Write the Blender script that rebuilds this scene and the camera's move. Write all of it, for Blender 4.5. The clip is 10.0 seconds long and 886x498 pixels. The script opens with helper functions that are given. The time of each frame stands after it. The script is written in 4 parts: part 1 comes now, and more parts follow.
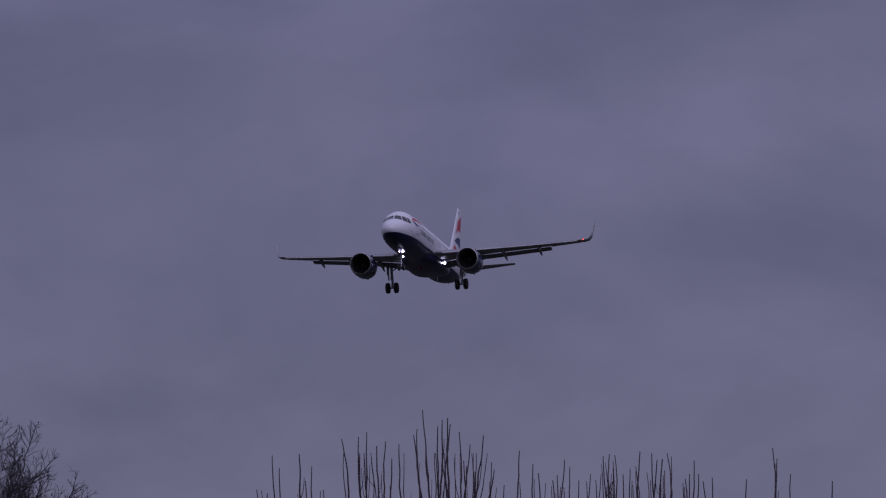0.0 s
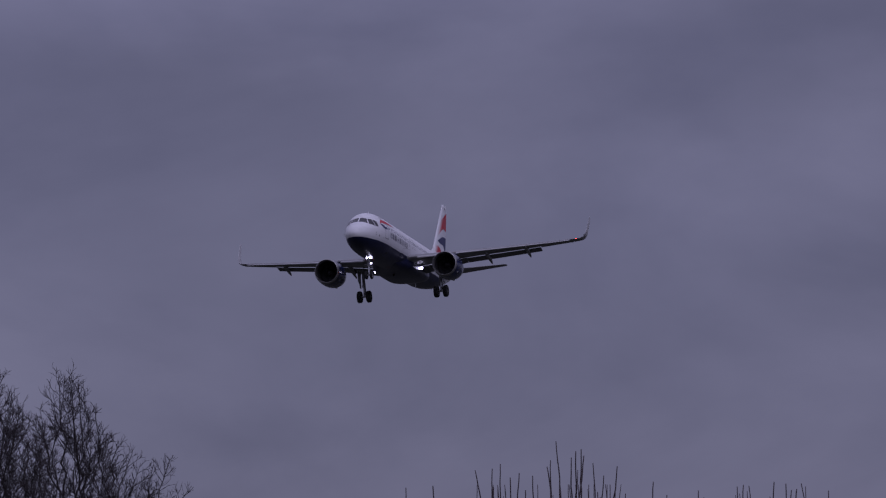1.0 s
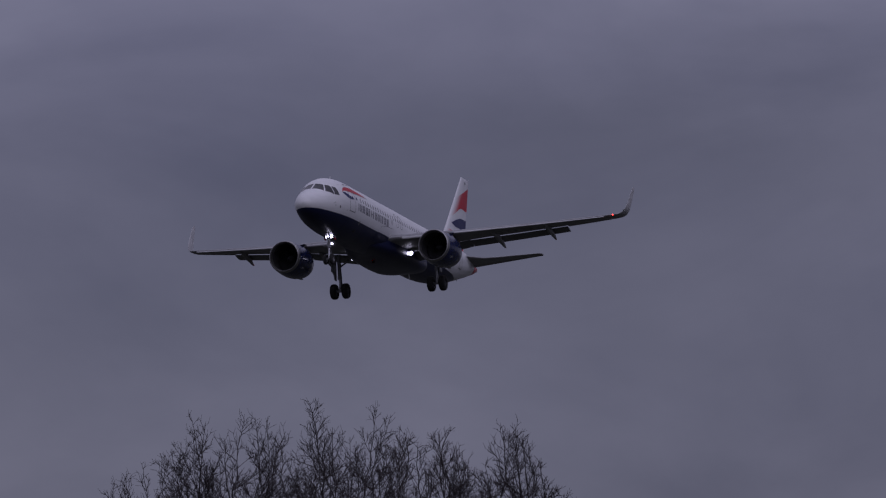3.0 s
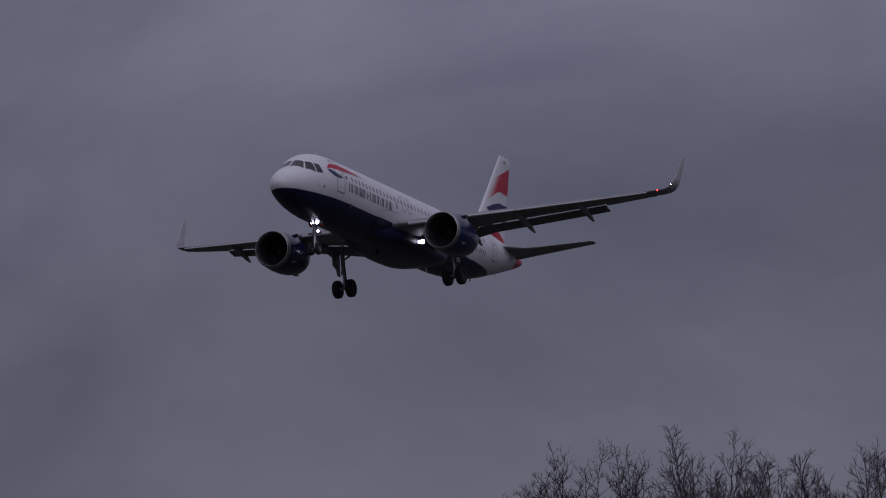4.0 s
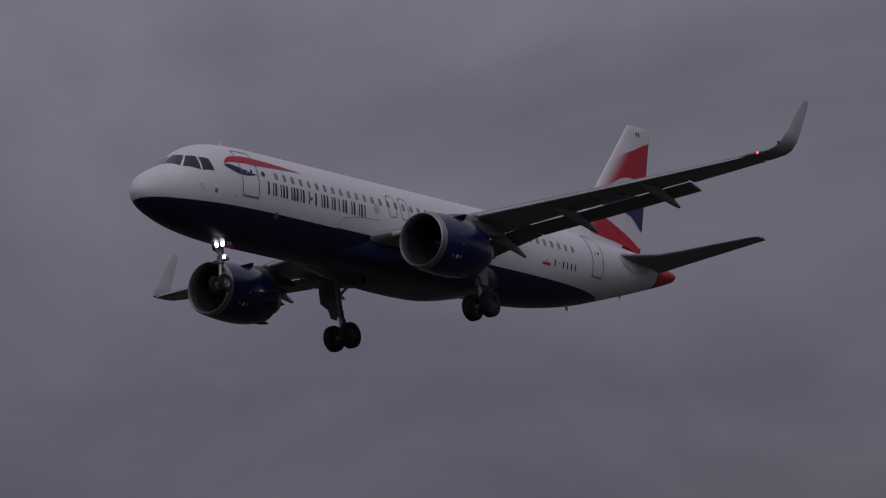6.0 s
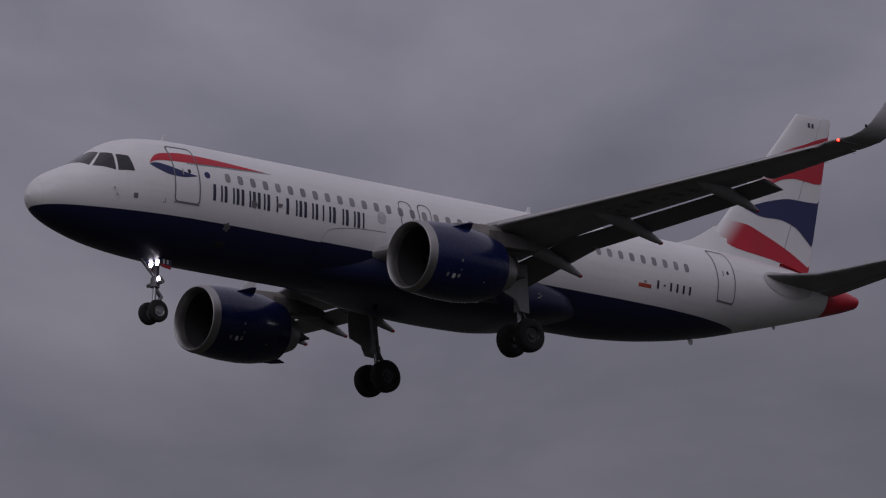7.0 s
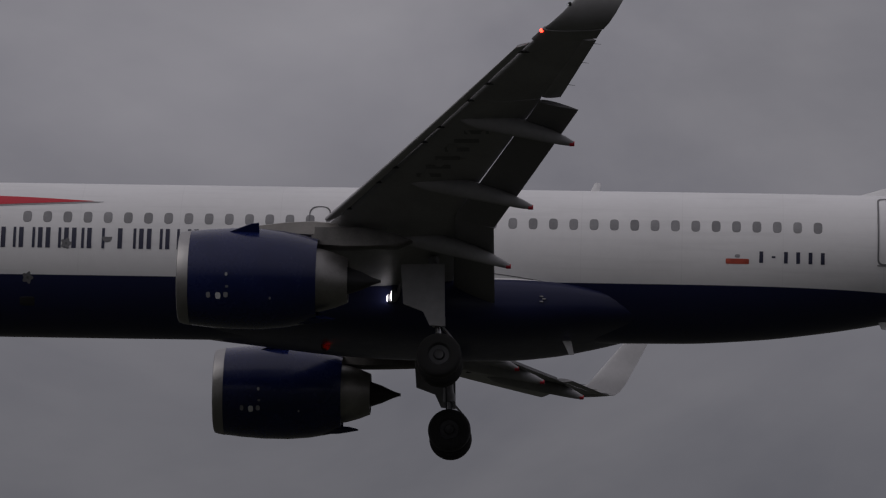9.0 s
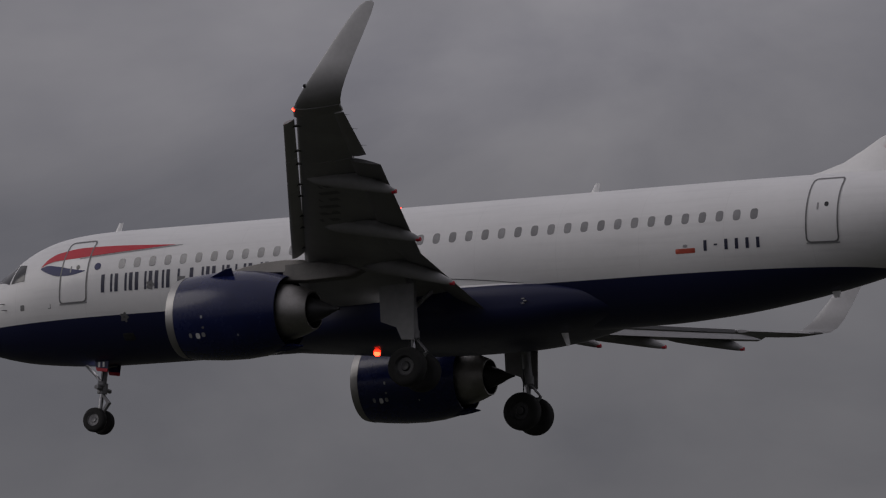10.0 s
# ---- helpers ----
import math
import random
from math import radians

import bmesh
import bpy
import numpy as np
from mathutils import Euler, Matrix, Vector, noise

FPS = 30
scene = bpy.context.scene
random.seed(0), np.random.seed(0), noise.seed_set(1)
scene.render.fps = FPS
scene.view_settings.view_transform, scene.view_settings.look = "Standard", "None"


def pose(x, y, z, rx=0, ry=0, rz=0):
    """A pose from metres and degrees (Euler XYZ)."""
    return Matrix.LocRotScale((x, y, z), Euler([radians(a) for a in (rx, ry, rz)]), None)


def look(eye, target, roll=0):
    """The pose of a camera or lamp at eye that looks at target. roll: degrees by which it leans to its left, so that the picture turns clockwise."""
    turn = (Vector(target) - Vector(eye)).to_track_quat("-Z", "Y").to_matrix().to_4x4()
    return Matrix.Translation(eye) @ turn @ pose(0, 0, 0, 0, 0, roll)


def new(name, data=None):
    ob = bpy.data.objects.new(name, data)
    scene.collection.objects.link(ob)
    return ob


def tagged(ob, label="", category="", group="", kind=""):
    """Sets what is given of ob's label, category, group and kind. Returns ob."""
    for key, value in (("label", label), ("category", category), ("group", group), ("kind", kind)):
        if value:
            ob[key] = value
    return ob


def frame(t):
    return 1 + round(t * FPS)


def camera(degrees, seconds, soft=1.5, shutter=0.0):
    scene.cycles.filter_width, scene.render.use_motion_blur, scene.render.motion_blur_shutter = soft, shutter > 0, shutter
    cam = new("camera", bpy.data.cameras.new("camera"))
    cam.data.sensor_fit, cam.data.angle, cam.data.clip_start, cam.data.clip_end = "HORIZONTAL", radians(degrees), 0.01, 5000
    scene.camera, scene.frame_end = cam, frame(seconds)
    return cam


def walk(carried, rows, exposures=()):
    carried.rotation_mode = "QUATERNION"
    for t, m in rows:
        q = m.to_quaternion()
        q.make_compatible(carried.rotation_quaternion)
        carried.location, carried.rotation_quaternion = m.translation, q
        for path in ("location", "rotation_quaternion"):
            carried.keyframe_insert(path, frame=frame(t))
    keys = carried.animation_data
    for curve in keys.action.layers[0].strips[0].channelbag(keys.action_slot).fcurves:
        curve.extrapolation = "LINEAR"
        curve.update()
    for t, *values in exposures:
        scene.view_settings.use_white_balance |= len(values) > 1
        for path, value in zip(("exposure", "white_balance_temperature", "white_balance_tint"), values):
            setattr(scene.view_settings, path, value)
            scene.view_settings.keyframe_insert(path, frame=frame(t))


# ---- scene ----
# ---------------------------------------------------------------- camera
EYE = Vector((0.0, 0.0, 1.7))
cam = camera(9.821, 10.0, soft=1.2)
# seconds, bearing, elevation, lean in degrees: a long lens panned by hand from one spot
PAN = [
    (0.0, -167.426, 5.768, 0.090),
    (0.5, -166.734, 5.937, -0.011),
    (1.0, -165.947, 6.120, -0.102),
    (1.5, -165.060, 6.298, -0.187),
    (2.0, -163.932, 6.444, -0.494),
    (2.5, -162.540, 6.581, -0.792),
    (3.0, -161.040, 6.744, -1.108),
    (3.2, -160.355, 6.805, -1.028),
    (4.3, -155.650, 7.376, -3.336),
    (4.5, -154.631, 7.526, -3.942),
    (5.0, -151.914, 7.943, -4.334),
    (5.5, -148.333, 8.417, -3.685),
    (5.7, -146.596, 8.653, -3.966),
    (6.8, -134.030, 10.085, -1.191),
    (7.0, -131.054, 10.390, -0.669),
    (7.5, -122.333, 11.056, 0.217),
    (8.0, -111.592, 11.485, 0.631),
    (8.5, -99.762, 11.386, 0.426),
    (9.0, -87.200, 10.585, -0.341),
    (9.5, -74.425, 9.475, -2.406),
    (10.0, -63.080, 8.156, -6.042),
]


def aim(az, el, lean):
    fwd = Vector((math.cos(radians(az)) * math.cos(radians(el)), math.sin(radians(az)) * math.cos(radians(el)), math.sin(radians(el))))
    right = fwd.cross(Vector((0, 0, 1))).normalized()
    up = right.cross(fwd)
    r2 = right * math.cos(radians(lean)) + up * math.sin(radians(lean))
    u2 = up * math.cos(radians(lean)) - right * math.sin(radians(lean))
    m = Matrix((r2, u2, -fwd)).transposed().to_4x4()
    m.translation = EYE
    return m


# seconds, stops, kelvin, tint: the camera's own exposure and white balance drift
LIGHTING = [(0.0, 0.02, 5300, 44), (1.0, 0.02, 5360, 41), (2.5, -0.13, 5480, 35), (3.2, -0.18, 5590, 32), (4.5, -0.28, 5780, 28), (5.5, -0.30, 5930, 27), (7.0, -0.08, 6220, 23), (8.0, -0.06, 6220, 19), (9.0, -0.06, 6490, 15), (10.0, -0.02, 6550, 14)]
walk(cam, [(t, aim(a, e, r)) for t, a, e, r in PAN], LIGHTING)

# ---------------------------------------------------------------- sky and light
world = bpy.data.worlds.new("overcast_sky")
scene.world = world
world.use_nodes = True
wn, wl = world.node_tree.nodes, world.node_tree.links
wn.clear()
SUN_EL, SUN_AZ = radians(38), radians(60)
w_sky = wn.new("ShaderNodeTexSky")
w_sky.sky_type, w_sky.sun_disc, w_sky.sun_elevation, w_sky.sun_rotation = "NISHITA", False, SUN_EL, SUN_AZ
w_co = wn.new("ShaderNodeTexCoord")
w_map = wn.new("ShaderNodeMapping")
w_map.inputs["Scale"].default_value = (1.0, 1.0, 2.0)
wl.new(w_co.outputs["Generated"], w_map.inputs["Vector"])
w_n1 = wn.new("ShaderNodeTexNoise")
w_n1.inputs["Scale"].default_value, w_n1.inputs["Detail"].default_value, w_n1.inputs["Roughness"].default_value = 8.0, 6.0, 0.52
w_n1.inputs["Distortion"].default_value = 0.6
w_n2 = wn.new("ShaderNodeTexNoise")
w_n2.inputs["Scale"].default_value, w_n2.inputs["Detail"].default_value = 26.0, 4.0
for n in (w_n1, w_n2):
    wl.new(w_map.outputs["Vector"], n.inputs["Vector"])
w_mix = wn.new("ShaderNodeMix")
w_mix.inputs[0].default_value = 0.22
wl.new(w_n1.outputs[0], w_mix.inputs[2])
wl.new(w_n2.outputs[0], w_mix.inputs[3])
w_ramp = wn.new("ShaderNodeValToRGB")
w_ramp.color_ramp.elements[0].position, w_ramp.color_ramp.elements[0].color = 0.30, (0.108, 0.107, 0.121, 1)
w_ramp.color_ramp.elements[1].position, w_ramp.color_ramp.elements[1].color = 0.70, (0.208, 0.204, 0.212, 1)
wl.new(w_mix.outputs[0], w_ramp.inputs[0])
# soft banks of thinner and thicker cloud: bearing, height, half width, half height, lean in degrees, stops
BANKS = [(-171.3, 6.1, 2.6, 0.55, 14, -0.20), (-163.6, 7.9, 2.4, 0.7, 0, -0.30), (-164.8, 9.7, 3.0, 0.8, 0, 0.22), (-170.8, 8.6, 2.0, 0.9, 0, -0.40), (-163.6, 6.2, 1.8, 1.0, 0, -0.16), (-168.8, 5.9, 1.8, 0.9, 0, 0.16), (-150.8, 5.4, 4.2, 1.0, 0, -0.46), (-158.0, 9.4, 3.0, 1.1, 0, 0.32), (-147.6, 10.4, 4.2, 0.9, 0, -0.34),
         (-131.0, 12.4, 5.0, 0.9, 0, 0.24), (-136.0, 8.4, 2.2, 1.0, 0, -0.28), (-121.5, 9.0, 4.5, 1.2, 0, 0.48), (-119.0, 13.2, 3.0, 1.0, 0, 0.25), (-106.0, 9.0, 7.0, 1.0, 0, 0.42), (-85.0, 12.5, 2.8, 0.9, 0, 0.22), (-91.4, 12.6, 1.5, 0.9, 0, -0.25), (-96.6, 13.2, 2.6, 0.9, 0, -0.28), (-64.0, 10.4, 4.0, 1.1, 0, 0.42), (-75.0, 11.3, 3.5, 1.0, 0, 0.28), (-75.0, 7.6, 3.5, 0.9, 0, 0.30)]


def sky_node(kind, op, *feeds):
    n = wn.new(kind)
    n.operation = op
    for i, v in enumerate(feeds):
        if isinstance(v, bpy.types.NodeSocket):
            wl.new(v, n.inputs[i])
        else:
            n.inputs[i].default_value = v
    return n


w_n3 = wn.new("ShaderNodeTexNoise")
w_n3.inputs["Scale"].default_value, w_n3.inputs["Detail"].default_value = 22.0, 5.0
wl.new(w_map.outputs["Vector"], w_n3.inputs["Vector"])
w_off = sky_node("ShaderNodeVectorMath", "SUBTRACT", w_n3.outputs["Color"], (0.5, 0.5, 0.5))
w_torn = sky_node("ShaderNodeVectorMath", "MULTIPLY_ADD", w_off.outputs[0], (0.07, 0.07, 0.03), w_co.outputs["Generated"]).outputs[0]
w_bank = None
for b_az, b_el, b_w, b_h, b_lean, b_stops in BANKS:
    m_ = aim(b_az, b_el, b_lean)
    b_u = sky_node("ShaderNodeVectorMath", "DOT_PRODUCT", w_torn, m_.col[0].to_3d() / math.tan(radians(b_w))).outputs["Value"]
    b_v = sky_node("ShaderNodeVectorMath", "DOT_PRODUCT", w_torn, m_.col[1].to_3d() / math.tan(radians(b_h))).outputs["Value"]
    b_f = sky_node("ShaderNodeVectorMath", "DOT_PRODUCT", w_torn, -m_.col[2].to_3d()).outputs["Value"]
    b_r = sky_node("ShaderNodeMath", "MULTIPLY_ADD", b_u, b_u, sky_node("ShaderNodeMath", "MULTIPLY", b_v, b_v).outputs[0]).outputs[0]
    b_g = sky_node("ShaderNodeMath", "POWER", 0.5, b_r).outputs[0]
    b_g = sky_node("ShaderNodeMath", "MULTIPLY", b_g, sky_node("ShaderNodeMath", "GREATER_THAN", b_f, 0.0).outputs[0]).outputs[0]
    w_bank = sky_node("ShaderNodeMath", "MULTIPLY_ADD", b_g, b_stops, 0.0 if w_bank is None else w_bank).outputs[0]
w_bank = sky_node("ShaderNodeMath", "POWER", 2.0, w_bank).outputs[0]
# an overcast sky grows brighter towards the zenith
w_sep = wn.new("ShaderNodeSeparateXYZ")
wl.new(w_co.outputs["Generated"], w_sep.inputs[0])
w_up = wn.new("ShaderNodeFloatCurve")
w_cur = w_up.mapping.curves[0]
for k, (h, v) in enumerate(((0.0, 0.82), (0.09, 0.72), (0.13, 0.74), (0.18, 0.96), (0.24, 1.26), (0.40, 1.75), (1.0, 2.6))):
    if k in (0, 6):
        w_cur.points[0 if k == 0 else -1].location = (h, v / 3)
    else:
        w_cur.points.new(h, v / 3)
w_up.mapping.update()
w_x3 = wn.new("ShaderNodeMath")
w_x3.operation = "MULTIPLY"
w_x3.inputs[1].default_value = 3.0
wl.new(w_sep.outputs[2], w_up.inputs["Value"])
wl.new(w_up.outputs[0], w_x3.inputs[0])
w_mul = wn.new("ShaderNodeVectorMath")
w_mul.operation = "SCALE"
wl.new(w_ramp.outputs[0], w_mul.inputs[0])
wl.new(sky_node("ShaderNodeMath", "MULTIPLY", w_x3.outputs[0], w_bank).outputs[0], w_mul.inputs["Scale"])
w_b1, w_b2, w_add, w_out = wn.new("ShaderNodeBackground"), wn.new("ShaderNodeBackground"), wn.new("ShaderNodeAddShader"), wn.new("ShaderNodeOutputWorld")
w_b1.inputs[1].default_value = 1.0
w_b2.inputs[1].default_value = 0.004
wl.new(w_mul.outputs[0], w_b1.inputs[0])
wl.new(w_sky.outputs[0], w_b2.inputs[0])
wl.new(w_b1.outputs[0], w_add.inputs[0])
wl.new(w_b2.outputs[0], w_add.inputs[1])
wl.new(w_add.outputs[0], w_out.inputs[0])

sun_data = bpy.data.lights.new("sun", "SUN")
sun_data.energy, sun_data.angle, sun_data.color = 0.5, radians(40), (1.0, 0.97, 0.93)
sun = new("sun", sun_data)
sun.matrix_world = look((300 * math.sin(SUN_AZ), 300 * math.cos(SUN_AZ), 235), (0, 0, 0))


# ---------------------------------------------------------------- materials
def mat(name, colour, rough=0.5, metal=0.0, vary=0.12, scale=3.0, bump=0.0, bump_scale=40.0, coat=0.0, emit=None, strength=0.0):
    m = bpy.data.materials.new(name)
    m.use_nodes = True
    nt = m.node_tree
    b = nt.nodes["Principled BSDF"]
    b.inputs["Roughness"].default_value, b.inputs["Metallic"].default_value = rough, metal
    b.inputs["Coat Weight"].default_value = coat
    b.inputs["Coat Roughness"].default_value = 0.12
    co = nt.nodes.new("ShaderNodeTexCoord")
    n1, n2 = nt.nodes.new("ShaderNodeTexNoise"), nt.nodes.new("ShaderNodeTexNoise")
    n1.inputs["Scale"].default_value, n1.inputs["Detail"].default_value = scale, 5
    n2.inputs["Scale"].default_value, n2.inputs["Detail"].default_value = scale * 9, 3
    for n in (n1, n2):
        nt.links.new(co.outputs["Object"], n.inputs["Vector"])
    add = nt.nodes.new("ShaderNodeMath")
    add.operation = "MULTIPLY_ADD"
    add.inputs[1].default_value = 0.4
    nt.links.new(n2.outputs[0], add.inputs[0])
    nt.links.new(n1.outputs[0], add.inputs[2])
    mr = nt.nodes.new("ShaderNodeMapRange")
    mr.inputs[1].default_value, mr.inputs[2].default_value, mr.inputs[3].default_value, mr.inputs[4].default_value = 0.4, 1.0, 1 - vary, 1 + vary * 0.4
    nt.links.new(add.outputs[0], mr.inputs[0])
    sc = nt.nodes.new("ShaderNodeVectorMath")
    sc.operation = "SCALE"
    sc.inputs[0].default_value = colour
    nt.links.new(mr.outputs[0], sc.inputs["Scale"])
    nt.links.new(sc.outputs[0], b.inputs["Base Color"])
    rr = nt.nodes.new("ShaderNodeMapRange")
    rr.inputs[1].default_value, rr.inputs[2].default_value, rr.inputs[3].default_value, rr.inputs[4].default_value = 0.3, 1.0, max(rough - 0.08, 0.02), min(rough + 0.1, 1)
    nt.links.new(add.outputs[0], rr.inputs[0])
    nt.links.new(rr.outputs[0], b.inputs["Roughness"])
    if bump:
        bn, nb = nt.nodes.new("ShaderNodeBump"), nt.nodes.new("ShaderNodeTexNoise")
        nb.inputs["Scale"].default_value, nb.inputs["Detail"].default_value = bump_scale, 4
        nt.links.new(co.outputs["Object"], nb.inputs["Vector"])
        bn.inputs["Strength"].default_value, bn.inputs["Distance"].default_value = bump, 0.02
        nt.links.new(nb.outputs[0], bn.inputs["Height"])
        nt.links.new(bn.outputs[0], b.inputs["Normal"])
    if emit:
        b.inputs["Emission Color"].default_value, b.inputs["Emission Strength"].default_value = (*emit, 1), strength
    return m


WHITE = (0.72, 0.72, 0.72)
NAVY = (0.010, 0.013, 0.050)
RED = (0.50, 0.013, 0.030)
BLUE = (0.014, 0.020, 0.10)


def livery(name, split, tail):
    """White above, navy below the height split (rising to the nose), red aft of the station tail; streaks of dirt along the airflow."""
    m = mat(name, WHITE, 0.38, vary=0.07, scale=0.5, coat=0.12)
    nt = m.node_tree
    b = nt.nodes["Principled BSDF"]
    b.inputs["Specular IOR Level"].default_value = 0.32
    white = [l.from_socket for l in nt.links if l.to_socket == b.inputs["Base Color"]][0]
    co = [n for n in nt.nodes if n.type == "TEX_COORD"][0]
    sep = nt.nodes.new("ShaderNodeSeparateXYZ")
    nt.links.new(co.outputs["Object"], sep.inputs[0])

    def math_node(op, a, b_):
        n = nt.nodes.new("ShaderNodeMath")
        n.operation = op
        for i, v in enumerate((a, b_)):
            if isinstance(v, (int, float)):
                n.inputs[i].default_value = v
            else:
                nt.links.new(v, n.inputs[i])
        return n.outputs[0]

    rise = nt.nodes.new("ShaderNodeMapRange")
    rise.interpolation_type = "SMOOTHSTEP"
    rise.inputs[1].default_value, rise.inputs[2].default_value, rise.inputs[3].default_value, rise.inputs[4].default_value = -7.0, 0.3, 0.0, -0.04
    nt.links.new(sep.outputs[0], rise.inputs[0])
    slope = math_node("MULTIPLY", sep.outputs[0], -0.004)
    line = math_node("ADD", math_node("ADD", rise.outputs[0], split), slope)
    low = math_node("LESS_THAN", sep.outputs[2], line)
    aft = math_node("LESS_THAN", sep.outputs[0], -tail)
    wave = nt.nodes.new("ShaderNodeTexNoise")
    st = nt.nodes.new("ShaderNodeMapping")
    st.inputs["Scale"].default_value = (0.35, 3, 6)
    nt.links.new(co.outputs["Object"], st.inputs[0])
    nt.links.new(st.outputs[0], wave.inputs["Vector"])
    wave.inputs["Scale"].default_value, wave.inputs["Detail"].default_value = 1.0, 6
    streak = nt.nodes.new("ShaderNodeMapRange")
    streak.inputs[1].default_value, streak.inputs[2].default_value, streak.inputs[3].default_value, streak.inputs[4].default_value = 0.5, 0.8, 1.0, 0.9
    nt.links.new(wave.outputs[0], streak.inputs[0])
    # skin joints: a faint darker line at each frame bay
    bay = math_node("PINGPONG", sep.outputs[0], 1.335)
    joint = math_node("GREATER_THAN", bay, 0.012)
    soft = math_node("MULTIPLY_ADD", joint, 0.05)
    soft.node.inputs[2].default_value = 0.95
    grime = math_node("MULTIPLY", streak.outputs[0], soft)
    last = white
    for fac, colour in ((low, NAVY), (aft, RED)):
        mx = nt.nodes.new("ShaderNodeMix")
        mx.data_type = "RGBA"
        nt.links.new(fac, mx.inputs[0])
        nt.links.new(last, mx.inputs[6])
        mx.inputs[7].default_value = (*colour, 1)
        last = mx.outputs[2]
    out = nt.nodes.new("ShaderNodeVectorMath")
    out.operation = "SCALE"
    nt.links.new(last, out.inputs[0])
    nt.links.new(grime, out.inputs["Scale"])
    nt.links.new(out.outputs[0], b.inputs["Base Color"])
    return m


M_FUS = livery("fuselage_paint", -1.075, 35.85)
M_FAIR = livery("belly_fairing_paint", -1.06, 90.0)
M_WHITE = mat("white_paint", WHITE, 0.32, vary=0.08, scale=0.8, coat=0.3)
M_NAVY = mat("navy_paint", (0.006, 0.011, 0.062), 0.24, vary=0.25, scale=1.0, coat=0.25)
M_NAVY.node_tree.nodes["Principled BSDF"].inputs["Specular IOR Level"].default_value = 0.30
M_RED = mat("red_paint", RED, 0.5, vary=0.12, scale=1.5)
M_WAVE = mat("faded_red_wave_paint", RED, 0.5, vary=0.12, scale=1.5)
# the red of the tail's waves is sprayed in from white behind the leading edge
_nt = M_WAVE.node_tree
_co, _dot, _mr, _mx = (_nt.nodes.new(n) for n in ("ShaderNodeTexCoord", "ShaderNodeVectorMath", "ShaderNodeMapRange", "ShaderNodeMix"))
_dot.operation, _dot.inputs[1].default_value = "DOT_PRODUCT", (-1.0, 0.0, -0.8506)
_mr.interpolation_type, _mx.data_type = "SMOOTHSTEP", "RGBA"
_mr.inputs[1].default_value, _mr.inputs[2].default_value = 28.40, 29.55
_nt.links.new(_co.outputs["Object"], _dot.inputs[0])
_nt.links.new(_dot.outputs["Value"], _mr.inputs[0])
_nt.links.new(_mr.outputs[0], _mx.inputs[0])
_mx.inputs[6].default_value = (*WHITE, 1)
_nt.links.new(_nt.nodes["Principled BSDF"].inputs["Base Color"].links[0].from_socket, _mx.inputs[7])
_nt.links.new(_mx.outputs[2], _nt.nodes["Principled BSDF"].inputs["Base Color"])
M_BLUE = mat("blue_paint", BLUE, 0.5, vary=0.12, scale=1.5)
M_GREY = mat("grey_wing_paint", (0.26, 0.26, 0.265), 0.45, vary=0.3, scale=0.7)
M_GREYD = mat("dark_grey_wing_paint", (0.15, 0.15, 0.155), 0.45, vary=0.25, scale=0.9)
M_SLAT = mat("pale_grey_slat_paint", (0.40, 0.40, 0.405), 0.36, vary=0.2, scale=0.9, coat=0.1)
M_TIP = mat("pale_grey_tip_shading", (0.42, 0.42, 0.425), 0.38, vary=0.2, scale=0.9, coat=0.1)
# the upturned tip's shading put into its colour, from wing grey to pale grey
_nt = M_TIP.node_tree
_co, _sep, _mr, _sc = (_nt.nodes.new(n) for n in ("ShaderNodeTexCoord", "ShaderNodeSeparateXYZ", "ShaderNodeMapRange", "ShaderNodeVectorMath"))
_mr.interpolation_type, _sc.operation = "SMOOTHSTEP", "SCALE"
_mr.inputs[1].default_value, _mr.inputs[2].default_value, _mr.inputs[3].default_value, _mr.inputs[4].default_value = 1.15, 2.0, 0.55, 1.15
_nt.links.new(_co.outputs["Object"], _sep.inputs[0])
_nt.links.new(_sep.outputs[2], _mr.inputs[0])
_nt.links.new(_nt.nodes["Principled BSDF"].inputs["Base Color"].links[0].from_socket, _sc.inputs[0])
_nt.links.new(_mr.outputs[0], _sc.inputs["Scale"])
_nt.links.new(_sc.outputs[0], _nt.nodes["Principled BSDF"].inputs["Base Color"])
M_TRIM = mat("rubbing_plate_grey", (0.52, 0.515, 0.51), 0.5, vary=0.2, scale=2.0)
M_MARK = mat("faded_wing_mark", (0.14, 0.14, 0.145), 0.5, vary=0.4, scale=2.0)
M_METAL = mat("bare_metal", (0.36, 0.355, 0.35), 0.46, metal=1.0, vary=0.18, scale=2.5)
M_CORE = mat("heat_stained_metal", (0.33, 0.32, 0.31), 0.45, metal=1.0, vary=0.35, scale=2.0)
M_PYLON = mat("pylon_paint", (0.29, 0.275, 0.255), 0.5, vary=0.25, scale=1.5)
# the pylon's colour darkened: the wing's shade is painted into its aft fairing
M_PYLTAIL = mat("wing_shaded_pylon_paint", (0.11, 0.105, 0.10), 0.55, vary=0.5, scale=3.0)
M_MAIL = mat("orange_red_paint", (0.42, 0.060, 0.030), 0.5, vary=0.25, scale=8.0)
M_BLACK = mat("matt_black", (0.004, 0.004, 0.004), 0.9, vary=0.2, scale=6.0)
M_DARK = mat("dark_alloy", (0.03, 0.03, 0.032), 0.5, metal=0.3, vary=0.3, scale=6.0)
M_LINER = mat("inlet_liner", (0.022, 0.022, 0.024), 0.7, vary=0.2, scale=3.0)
M_FAN = mat("fan_blade", (0.05, 0.05, 0.055), 0.35, metal=0.6, vary=0.3, scale=5.0)
